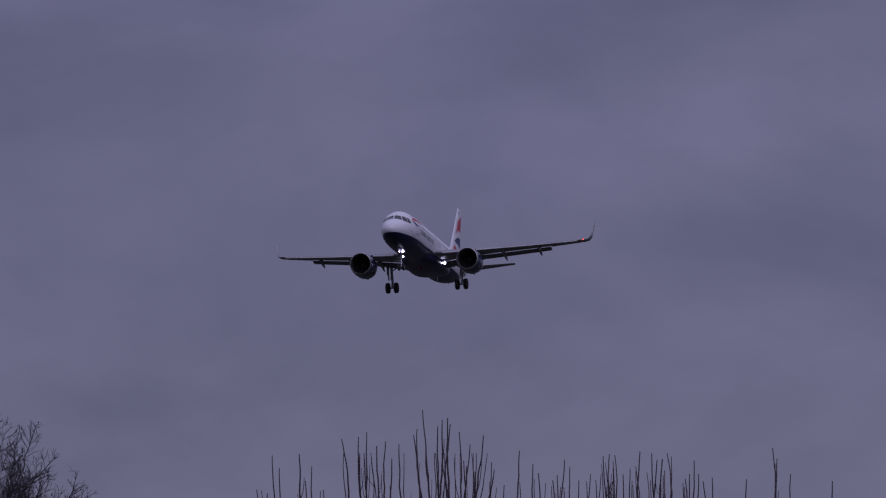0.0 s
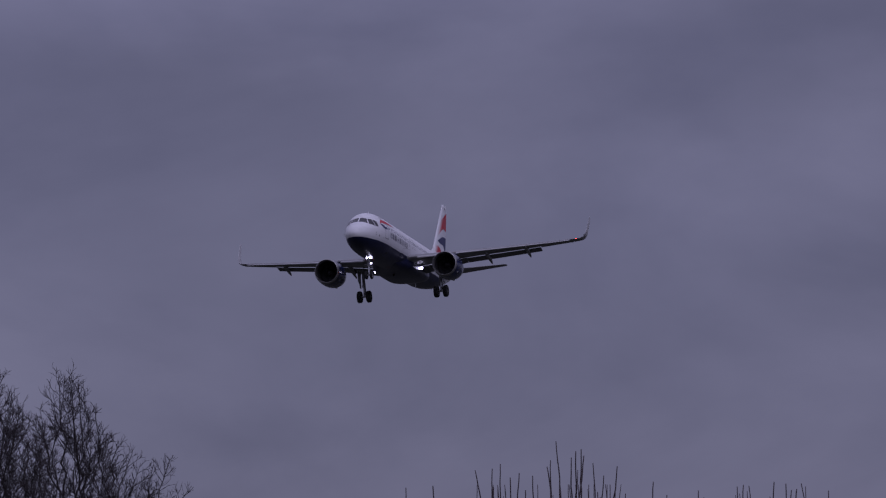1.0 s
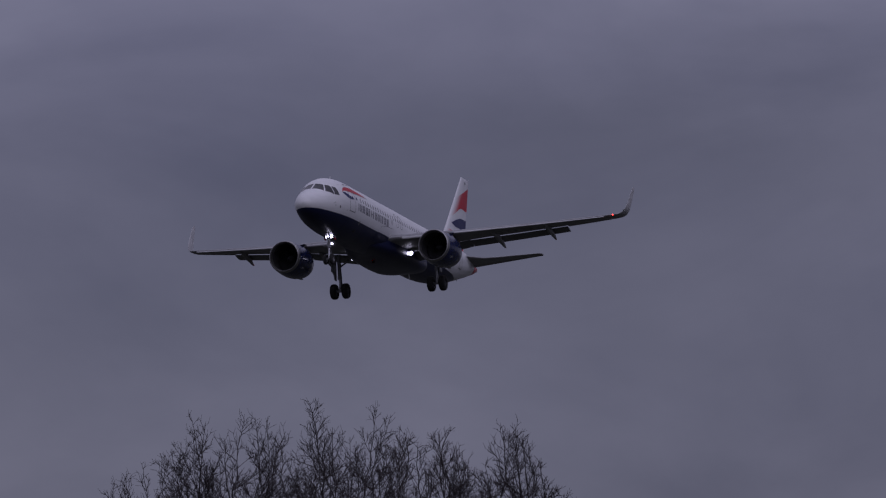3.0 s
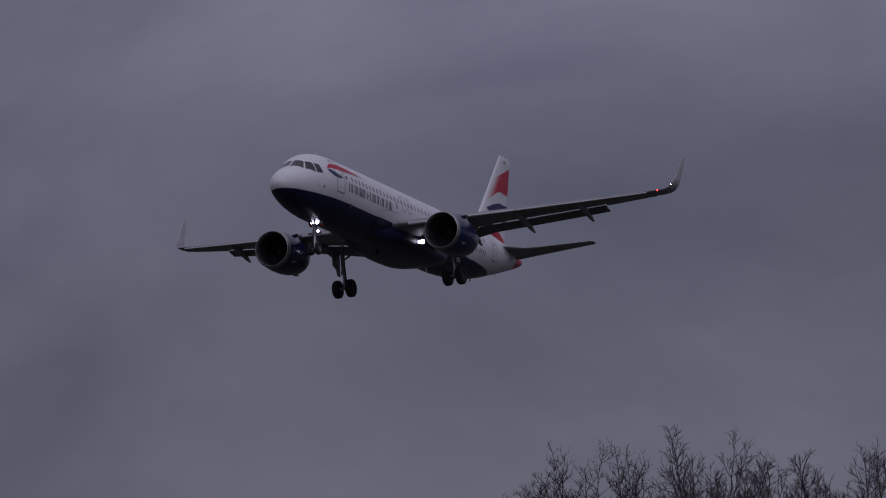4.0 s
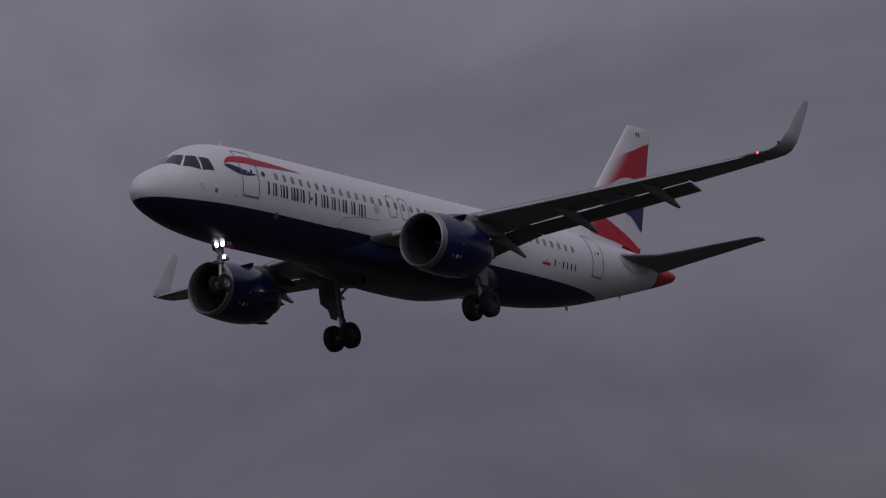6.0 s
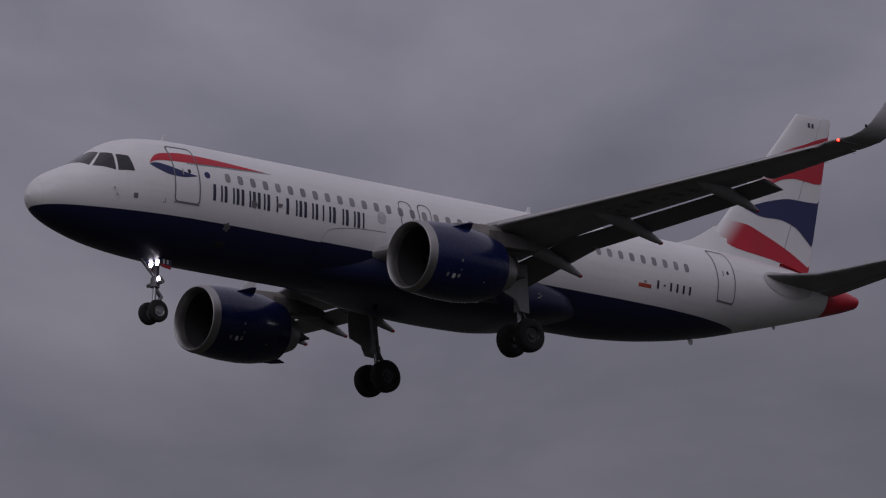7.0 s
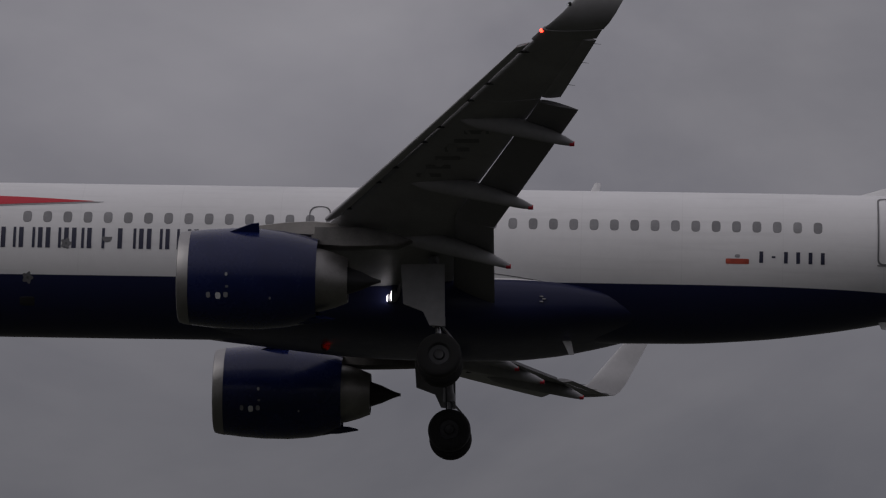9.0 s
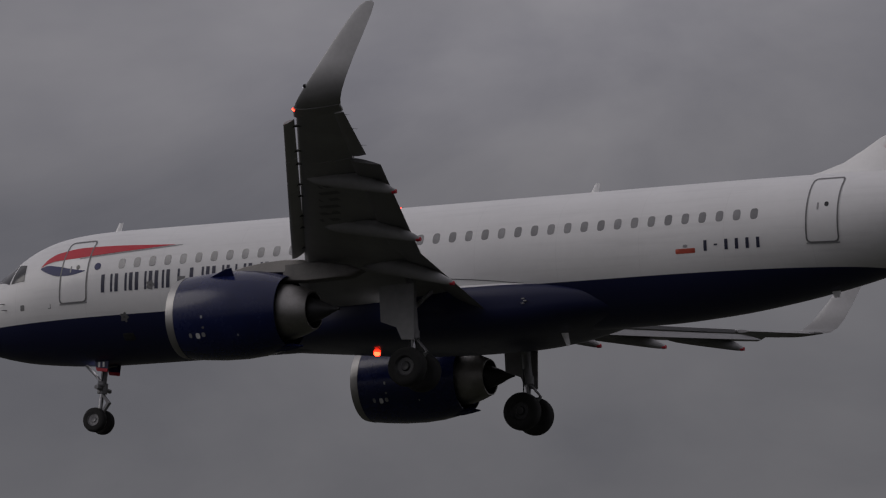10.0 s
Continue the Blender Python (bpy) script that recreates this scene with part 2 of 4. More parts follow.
M_TYRE = mat("tyre_rubber", (0.015, 0.015, 0.015), 0.85, vary=0.3, scale=8.0, bump=0.3, bump_scale=60)
M_RIM = mat("wheel_rim", (0.045, 0.045, 0.047), 0.45, metal=0.4, vary=0.3, scale=8.0)
# nose rims paler than the main ones: the light on them is in the colour
M_NOSERIM = mat("lit_nose_wheel_rim", (0.22, 0.22, 0.225), 0.4, metal=0.3, vary=0.3, scale=8.0)
M_STRUT = mat("gear_strut_paint", (0.22, 0.22, 0.23), 0.4, vary=0.3, scale=5.0)
M_CHROME = mat("oleo_chrome", (0.40, 0.40, 0.41), 0.3, metal=1.0, vary=0.1, scale=5.0)
M_GLASS = mat("cockpit_glass", (0.018, 0.019, 0.021), 0.08, vary=0.1, scale=2.0)
M_PANE = mat("cabin_pane", (0.22, 0.22, 0.225), 0.16, vary=0.3, scale=2.5, coat=0.5)
_nt = M_PANE.node_tree
_info, _mr, _sc = _nt.nodes.new("ShaderNodeObjectInfo"), _nt.nodes.new("ShaderNodeMapRange"), _nt.nodes.new("ShaderNodeVectorMath")
_mr.inputs[3].default_value, _mr.inputs[4].default_value, _sc.operation = 0.85, 1.15, "SCALE"
_nt.links.new(_info.outputs["Random"], _mr.inputs[0])
_nt.links.new(_nt.nodes["Principled BSDF"].inputs["Base Color"].links[0].from_socket, _sc.inputs[0])
_nt.links.new(_mr.outputs[0], _sc.inputs["Scale"])
_nt.links.new(_sc.outputs[0], _nt.nodes["Principled BSDF"].inputs["Base Color"])
M_LINE = mat("door_outline", (0.10, 0.10, 0.105), 0.5, vary=0.3, scale=3.0)
M_SEAM = mat("door_seam_grey", (0.16, 0.16, 0.165), 0.45, vary=0.3, scale=3.0)
M_BARS = mat("lettering_navy", (0.02, 0.022, 0.05), 0.4, vary=0.1, scale=4.0)
M_SILVER = mat("silver_grey_mark", (0.30, 0.30, 0.31), 0.4, vary=0.3, scale=6.0)
M_CREST = mat("pale_crest_grey", (0.52, 0.52, 0.53), 0.4, vary=0.4, scale=9.0)
M_LAMP = mat("landing_lamp_lens", (0.9, 0.9, 0.9), 0.1, emit=(1.0, 0.97, 0.98), strength=8.0)
M_WINGLAMP = mat("wing_lamp_lens", (0.9, 0.9, 0.9), 0.1, emit=(1.0, 0.97, 0.98), strength=5.0)
M_NAV = mat("red_navigation_lens", (0.6, 0.02, 0.01), 0.1, emit=(1.0, 0.032, 0.014), strength=10.0)
M_BEACON = mat("red_beacon_lens", (0.6, 0.02, 0.01), 0.1, emit=(1.0, 0.022, 0.007), strength=22.0)
M_STROBE = mat("white_strobe_lens", (0.9, 0.9, 0.9), 0.1, emit=(1.0, 1.0, 1.0), strength=40.0)
M_BARK = mat("winter_bark", (0.034, 0.028, 0.027), 0.9, vary=0.45, scale=12.0, bump=0.4, bump_scale=70)
M_TWIG = mat("winter_twig", (0.034, 0.026, 0.027), 0.85, vary=0.4, scale=9.0)
M_SHOOT = mat("coppice_shoot", (0.06, 0.045, 0.048), 0.8, vary=0.4, scale=9.0)
M_GRASS = mat("winter_grass", (0.030, 0.032, 0.021), 0.95, vary=0.5, scale=0.15, bump=0.6, bump_scale=5.0)


# ---------------------------------------------------------------- mesh helpers
def part(name, bm, material, parent, label=""):
    me = bpy.data.meshes.new(name)
    bmesh.ops.recalc_face_normals(bm, faces=bm.faces)
    bm.to_mesh(me)
    bm.free()
    for p in me.polygons:
        p.use_smooth = True
    me.materials.append(material)
    me.set_sharp_from_angle(angle=radians(38))
    ob = new(name, me)
    ob.parent = parent
    if label:
        tagged(ob, label)
    return ob


def loft(rings, close=True, caps=(True, True), bm=None):
    bm = bm or bmesh.new()
    vs = [[bm.verts.new(p) for p in r] for r in rings]
    n = len(vs[0])
    for a, b in zip(vs, vs[1:]):
        for i in range(n if close else n - 1):
            j = (i + 1) % n
            bm.faces.new((a[i], a[j], b[j], b[i]))
    if caps[0]:
        bm.faces.new(vs[0][::-1])
    if caps[1]:
        bm.faces.new(vs[-1])
    return bm


def ring(centre, axis, radius, n=24, squash=1.0):
    axis = Vector(axis).normalized()
    u = axis.orthogonal().normalized() if abs(axis.x) < 0.9 else Vector((0, 1, 0))
    u = (u - axis * u.dot(axis)).normalized()
    v = axis.cross(u)
    return [Vector(centre) + u * (radius * math.cos(2 * math.pi * i / n)) + v * (radius * squash * math.sin(2 * math.pi * i / n)) for i in range(n)]


def tube(a, b, ra, rb=None, n=12, bm=None):
    a, b = Vector(a), Vector(b)
    return loft([ring(a, b - a, ra, n), ring(b, b - a, ra if rb is None else rb, n)], bm=bm)


def lathe(profile, axis_y, axis_z, n=40, caps=(False, False), bm=None):
    """Turns (station, radius) round a fore-and-aft axis."""
    rings = [[Vector((-s, axis_y + r * math.cos(2 * math.pi * i / n), axis_z + r * math.sin(2 * math.pi * i / n))) for i in range(n)] for s, r in profile]
    return loft(rings, caps=caps, bm=bm)


def block(lo, hi, bevel=0.02, bm=None):
    b2 = bmesh.new()
    bmesh.ops.create_cube(b2, size=1.0)
    for v in b2.verts:
        v.co = Vector([l + (h - l) * (c + 0.5) for l, h, c in zip(lo, hi, v.co)])
    if bevel:
        bmesh.ops.bevel(b2, geom=b2.edges[:], offset=bevel, segments=2, affect="EDGES")
    if bm is None:
        return b2
    me = bpy.data.meshes.new("tmp")
    b2.to_mesh(me)
    b2.free()
    bm.from_mesh(me)
    bpy.data.meshes.remove(me)
    return bm


def smooth_interp(xs, ys, x):
    """Monotone cubic through the stations."""
    xs, ys = np.asarray(xs, float), np.asarray(ys, float)
    d = np.diff(ys) / np.diff(xs)
    m = np.zeros(len(xs))
    for i in range(1, len(xs) - 1):
        m[i] = 0 if d[i - 1] * d[i] <= 0 else 2 * d[i - 1] * d[i] / (d[i - 1] + d[i])
    m[0], m[-1] = d[0], d[-1]
    x = min(max(x, xs[0]), xs[-1])
    i = min(int(np.searchsorted(xs, x, side="right")) - 1, len(xs) - 2)
    h = xs[i + 1] - xs[i]
    t = (x - xs[i]) / h
    return float((2 * t**3 - 3 * t**2 + 1) * ys[i] + (t**3 - 2 * t**2 + t) * h * m[i] + (-2 * t**3 + 3 * t**2) * ys[i + 1] + (t**3 - t**2) * h * m[i + 1])


# ---------------------------------------------------------------- the airliner, x forward from the nose, y to port, z up from the cabin's axis
airliner = new("airliner")
tagged(airliner, "white and navy twin-engine jet airliner landing with gear down", "airplane")

F_S = [-0.26, -0.20, -0.06, 0.25, 0.8, 1.4, 2.0, 2.5, 3.0, 3.5, 4.0, 5.0, 6.0, 7.0, 24.0, 26.0, 28.0, 30.0, 32.0, 34.0, 36.0, 37.3, 37.9]
F_TOP = [-0.68, -0.45, -0.20, 0.07, 0.37, 0.66, 1.05, 1.41, 1.65, 1.80, 1.89, 1.97, 1.99, 1.99, 1.99, 1.99, 1.98, 1.96, 1.92, 1.83, 1.66, 1.44, 1.31]
F_BOT = [-0.68, -0.88, -1.07, -1.31, -1.56, -1.75, -1.89, -1.98, -2.04, -2.09, -2.13, -2.18, -2.19, -2.19, -2.09, -1.97, -1.72, -1.35, -0.85, -0.32, 0.24, 0.62, 0.83]
F_HW = [0.0, 0.25, 0.48, 0.77, 1.06, 1.26, 1.44, 1.57, 1.68, 1.77, 1.84, 1.93, 1.97, 1.975, 1.975, 1.965, 1.90, 1.74, 1.48, 1.14, 0.74, 0.47, 0.34]
F_MID = [-0.68, -0.68, -0.67, -0.64, -0.57, -0.48, -0.38, -0.30, -0.24, -0.18, -0.12, -0.04, 0.0, 0.0, 0.0, 0.04, 0.15, 0.34, 0.56, 0.78, 0.96, 1.04, 1.07]


def tilt(s):
    """The cabin axis rises slightly towards the tail."""
    return 0.0043 * (s - 17.0)


def hull(s):
    k = tilt(s)
    top, bot, hw, mid = (smooth_interp(F_S, a, s) for a in (F_TOP, F_BOT, F_HW, F_MID))
    return top + k, bot + k, hw, mid + k


def hull_at(s, ang, off=0.0):
    """The skin at a station and an angle round it (0 port, 90 top)."""
    top, bot, hw, mid = hull(s)
    c, k = math.cos(radians(ang)), math.sin(radians(ang))
    h = (top - mid) if k > 0 else (mid - bot)
    n = Vector((0, c / max(hw, 0.05), k / max(h, 0.05))).normalized()
    return Vector((-s, hw * c, mid + h * k)) + n * off


def hull_z(s, z, side=1, off=0.006):
    """The skin at a station and a height."""
    top, bot, hw, mid = hull(s)
    z += tilt(s)
    h = (top - mid) if z > mid else (mid - bot)
    k = max(-1.0, min(1.0, (z - mid) / h))
    p = hull_at(s, math.degrees(math.asin(k)), off)
    return Vector((p.x, p.y * side, p.z))


stations = [-0.26, -0.25, -0.22, -0.17, -0.1, 0.0, 0.12, 0.25, 0.4, 0.6, 0.8] + [1.0 + 0.2 * i for i in range(30)] + [7.0 + 0.85 * i for i in range(20)] + [24.0 + 0.4 * i for i in range(34)] + [37.5, 37.75, 37.9]
part("fuselage", loft([[hull_at(s, 360 * i / 72) for i in range(72)] for s in stations]), M_FUS, airliner, "glossy white fuselage with navy underside and red tail cone")


def patch(name, material, parent, spans, lower, upper, surface, n=24, rows=4, label="", depth=0.0):
    """A skin-tight panel between two curves over a surface(u, v, off)."""
    bm = bmesh.new()
    grid = []
    for i in range(n + 1):
        u = spans[0] + (spans[1] - spans[0]) * i / n
        lo, hi = lower(u), upper(u)
        if hi - lo < 0.004:
            hi = lo + 0.004
        grid.append([bm.verts.new(surface(u, lo + (hi - lo) * j / rows)) for j in range(rows + 1)])
    for a, b in zip(grid, grid[1:]):
        for j in range(rows):
            bm.faces.new((a[j], b[j], b[j + 1], a[j + 1]))
    return part(name, bm, material, parent, label)


def curve_of(points):
    xs, ys = [p[0] for p in points], [p[1] for p in points]
    return lambda u: smooth_interp(xs, ys, u)


def rounded(cs, cz, w, h, n=20, power=3.2):
    out = []
    for i in range(n):
        a = 2 * math.pi * i / n
        c, s = math.cos(a), math.sin(a)
        out.append((cs + w / 2 * math.copysign(abs(c) ** (2 / power), c), cz + h / 2 * math.copysign(abs(s) ** (2 / power), s)))
    return out


def skin_disc(name, material, parent, cs, cz, w, h, side, off=0.006, power=3.2, label="", n=20):
    """A rounded panel on the skin with a small raised edge."""
    bm = bmesh.new()
    outer = [bm.verts.new(hull_z(s, z, side, 0.001)) for s, z in rounded(cs, cz, w, h, n, power)]
    edge = [bm.verts.new(hull_z(s, z, side, off)) for s, z in rounded(cs, cz, w * 0.96, h * 0.97, n, power)]
    mid = [bm.verts.new(hull_z(s, z, side, off)) for s, z in rounded(cs, cz, w * 0.5, h * 0.5, n, power)]
    c = bm.verts.new(hull_z(cs, cz, side, off))
    for i in range(n):
        j = (i + 1) % n
        bm.faces.new((outer[i], outer[j], edge[j], edge[i]))
        bm.faces.new((edge[i], edge[j], mid[j], mid[i]))
        bm.faces.new((mid[i], mid[j], c))
    return part(name, bm, material, parent, label)


def rounded_rect(cs, cz, w, h, r, n=12):
    """An evenly stepped outline with round corners."""
    r = min(r, w / 2 - 0.001, h / 2 - 0.001)
    out = []
    for sx, sz, a0 in ((1, 1, 0), (-1, 1, 90), (-1, -1, 180), (1, -1, 270)):
        for k in range(5):
            a = radians(a0 + 90 * k / 4)
            out.append((cs + sx * (w / 2 - r) + r * math.cos(a), cz + sz * (h / 2 - r) + r * math.sin(a)))
        a = out[-1]
        nx, nz = ((-1, 1), (-1, -1), (1, -1), (1, 1))[(0, 90, 180, 270).index(a0)]
        b = ((cs - (w / 2 - r), cz + h / 2), (cs - w / 2, cz - (h / 2 - r)), (cs + (w / 2 - r), cz - h / 2), (cs + w / 2, cz + (h / 2 - r)))[(0, 90, 180, 270).index(a0)]
        for k in range(1, n):
            out.append((a[0] + (b[0] - a[0]) * k / n, a[1] + (b[1] - a[1]) * k / n))
    return out


def skin_ring(name, material, parent, cs, cz, w, h, line, side, off=0.007, radius=0.14, label=""):
    bm = bmesh.new()
    a = [bm.verts.new(hull_z(s, z, side, off)) for s, z in rounded_rect(cs, cz, w, h, radius)]
    b = [bm.verts.new(hull_z(s, z, side, off)) for s, z in rounded_rect(cs, cz, w - 2 * line, h - 2 * line, radius - line * 0.6)]
    for i in range(len(a)):
        j = (i + 1) % len(a)
        bm.faces.new((a[i], a[j], b[j], b[i]))
    return part(name, bm, material, parent, label)


def hull_quad(name, material, parent, corners, off=0.008, n=6, label=""):
    """A panel between four (station, angle) corners on the nose."""
    (s0, a0), (s1, a1), (s2, a2), (s3, a3) = corners
    bm = bmesh.new()
    g = []
    for i in range(n + 1):
        u = i / n
        row = []
        for j in range(n + 1):
            v = j / n
            s = (1 - v) * ((1 - u) * s0 + u * s3) + v * ((1 - u) * s1 + u * s2)
            a = (1 - v) * ((1 - u) * a0 + u * a3) + v * ((1 - u) * a1 + u * a2)
            row.append(bm.verts.new(hull_at(s, a, off)))
        g.append(row)
    for i in range(n):
        for j in range(n):
            bm.faces.new((g[i][j], g[i + 1][j], g[i + 1][j + 1], g[i][j + 1]))
    return part(name, bm, material, parent, label)


# cockpit glazing: bottom fore, top fore, top aft, bottom aft
for side in (1, -1):
    def mirror(c):
        return [(s, a if side > 0 else 180 - a) for s, a in c]
    for c in ([(1.28, 87.5), (2.08, 87.5), (2.14, 65), (1.56, 47)], [(1.64, 43), (2.16, 62), (2.42, 48), (2.30, 22)], [(2.38, 21), (2.49, 45), (2.87, 37), (2.95, 17)]):
        hull_quad("cockpit_window", M_GLASS, airliner, mirror(c), label="dark cockpit window")

# cabin windows, doors, exits
for side in (1, -1):
    for i in range(40):
        s = 6.60 + i * 0.539
        skin_disc("cabin_window", M_PANE, airliner, s, 0.565, 0.235, 0.335, side)
    for cs, cz, w, h, op in ((4.90, 0.46, 1.02, 2.06, 1), (29.69, 0.62, 0.98, 2.02, 1)):
        door = patch("passenger_door", M_WHITE, airliner, (cs - w / 2 + 0.05, cs + w / 2 - 0.05), lambda u: cz - h / 2 + 0.05, lambda u: cz + h / 2 - 0.05, lambda u, v: hull_z(u, v, side, 0.004), 8, 22, "closed white cabin door")
        skin_ring("door_seam", M_SEAM, door, cs, cz, w, h, 0.045, side, off=0.015, label="grey door seam")
        skin_disc("door_porthole", M_GLASS, door, cs + 0.12, cz + 0.10, 0.13, 0.15, side, 0.012, 2.2, "small dark door window")
        skin_disc("door_handle", M_SILVER, door, cs - 0.14, cz + 0.05, 0.05, 0.22, side, 0.014, 5.0, "grey handle recess")
        skin_disc("door_sill", M_SILVER, door, cs, cz - h / 2, w, 0.05, side, 0.012, 8.0, "worn metal sill")
    for cs in (14.40, 15.26):
        skin_ring("overwing_exit", M_LINE, airliner, cs, 0.50, 0.58, 1.04, 0.035, side, radius=0.22, label="outlined overwing emergency exit")

# ribbon emblem on the forward cabin
red_up = curve_of([(3.55, 0.70), (3.75, 0.95), (4.1, 1.12), (5.0, 1.23), (6.0, 1.21), (8.35, 1.08)])
red_lo = curve_of([(3.55, 0.68), (3.75, 0.78), (4.1, 0.85), (5.0, 0.88), (6.0, 0.94), (8.35, 1.075)])
blue_up = curve_of([(3.55, 0.66), (3.8, 0.72), (4.2, 0.66), (4.8, 0.52), (5.3, 0.43)])
blue_lo = curve_of([(3.55, 0.62), (3.8, 0.49), (4.3, 0.33), (4.7, 0.31), (5.3, 0.41)])
for side in (1, -1):
    patch("ribbon_emblem", M_RED, airliner, (3.55, 8.35), red_lo, red_up, lambda u, v: hull_z(u, v, side, 0.010), 48, 4, "red ribbon flash")
    patch("ribbon_emblem", M_BLUE, airliner, (3.55, 5.3), blue_lo, blue_up, lambda u, v: hull_z(u, v, side, 0.010), 28, 4, "dark blue ribbon flash")
    patch("ribbon_shadow_line", M_SILVER, airliner, (5.0, 8.6), lambda u: red_lo(min(u, 8.35)) - 0.05 + max(u - 8.35, 0) * 0.1, lambda u: red_lo(min(u, 8.35)) - 0.012, lambda u, v: hull_z(u, v, side, 0.009), 40, 1)
    skin_disc("round_emblem", M_BLUE, airliner, 5.74, 0.53, 0.24, 0.24, side, 0.009, 2.0, "round blue emblem")
    skin_disc("crest_emblem", M_CREST, airliner, 13.25, 0.20, 0.40, 0.46, side, 0.008, 2.3, "silver grey crest emblem")
    skin_disc("mail_emblem", M_MAIL, airliner, 25.50, -0.40, 0.62, 0.14, side, 0.008, 12.0, "small red rectangle emblem")
    skin_disc("mail_emblem", M_SILVER, airliner, 25.50, -0.26, 0.14, 0.09, side, 0.008, 3.0)
    # title as plain upright bars of its size, a thick and a thin one in turn
    x = 5.93
    for w in (0.40, 0.43, 0.13, 0.41, 0.13, 0.33, 0.47, -0.27, 0.49, 0.13, 0.42, 0.68, 0.49, 0.43, 0.31):
        if w < 0:
            x -= w
            continue
        bars = ((0.0, 0.12),) if w < 0.2 else ((0.0, 0.12), (w - 0.075, 0.075)) if w < 0.6 else ((0.0, 0.11), (w * 0.45, 0.07), (w - 0.09, 0.09))
        for o, bw in bars:
            patch("title_bar", M_BARS, airliner, (x + o, x + o + bw), lambda u: -0.315, lambda u: 0.245, lambda u, v: hull_z(u, v, side, 0.008), 1, 6)
        x += w + 0.078
    for k in range(6):
        bw = 0.10
        patch("registration_bar", M_BARS, airliner, (26.08 + k * 0.325, 26.08 + k * 0.325 + bw), lambda u: -0.30 if k == 1 else -0.43, lambda u: -0.25 if k == 1 else -0.13, lambda u, v: hull_z(u, v, side, 0.008), 1, 3)

# aerials, masts, probes
def blade(s, z, up, chord, height, y=0.0, sweep=0.5, label="white blade aerial"):
    rings = []
    for k in range(5):
        f = k / 4
        c = chord * (1 - 0.45 * f)
        s0 = s + sweep * height * f
        zz = z + up * height * f
        rings.append([Vector((-(s0 + c * a), y + c * 0.07 * b, zz)) for a, b in ((0, 0), (0.3, 1), (0.7, 0.8), (1, 0), (0.7, -0.8), (0.3, -1))])
    return part("blade_aerial", loft(rings), M_WHITE, airliner, label)


blade(5.15, 1.89, 1, 0.26, 0.36)
blade(21.5, 1.99, 1, 0.28, 0.34)
blade(10.2, -2.05, -1, 0.30, 0.16, label="small belly drain mast")
blade(20.9, -2.25, -1, 0.24, 0.38, y=0.5, label="belly drain mast")
blade(29.3, -1.42, -1, 0.3, 0.2, label="tail skid blade")
blade(33.6, -0.3, -1, 0.22, 0.14, label="tail drain mast")
blade(1.6, -1.62, -1, 0.12, 0.18, label="nose probe")
for side in (1, -1):
    for s, z in ((2.2, -0.35), (2.3, -0.55)):
        p = hull_z(s, z, side, 0.0)
        part("pitot_probe", tube(p, p + Vector((0.12, 0.12 * side, -0.02)), 0.02, 0.012, 8), M_METAL, airliner, "small metal probe")
    for s, z, w, h in ((2.95, -0.55, 0.16, 0.18), (6.64, -1.62, 0.40, 0.2)):
        skin_disc("access_panel", M_SEAM if z > -0.9 else M_DARK, airliner, s, z, w, h, side, 0.004, 6.0)

    # lobed static plates, a half round cover and the belly fairing's painted edge shadow
    for s, z in ((7.68, -0.19), (6.67, -1.08)):
        bm = bmesh.new()
        bm.faces.new([bm.verts.new(hull_z(s + 0.13 * (1 + 0.22 * math.cos(5 * a)) * math.cos(a), z + 0.13 * (1 + 0.22 * math.cos(5 * a)) * math.sin(a), side, 0.012)) for a in (2 * math.pi * k / 30 for k in range(30))])
        plate = part("static_plate", bm, M_SEAM, airliner, "lobed grey static port plate")
        skin_disc("static_port", M_LINE, plate, s, z, 0.07, 0.07, side, 0.016, 2.0)
    patch("half_round_cover", M_SEAM, airliner, (8.62, 8.90), lambda u: 0.0 - math.sqrt(max(0.14**2 - (u - 8.76) ** 2, 0.0)), lambda u: 0.0, lambda u, v: hull_z(u, v, side, 0.011), 14, 2, "grey half round cover")
    top_line = curve_of([(16.9, -0.66), (17.9, -0.70), (19.3, -0.84), (20.7, -1.03)])
    patch("fairing_edge_line", M_SEAM, airliner, (16.9, 20.7), lambda u: top_line(u) - 0.012, lambda u: top_line(u) + 0.012, lambda u, v: hull_z(u, v, side, 0.012), 30, 1, "thin dark line along the fairing edge")
    patch("door_corner_mark", M_SEAM, airliner, (3.96, 4.06), lambda u: -0.66, lambda u: -0.64, lambda u, v: hull_z(u, v, side, 0.008), 1, 1)
    patch("door_corner_mark", M_SEAM, airliner, (4.04, 4.06), lambda u: -0.66, lambda u: -0.52, lambda u, v: hull_z(u, v, side, 0.009), 1, 2)

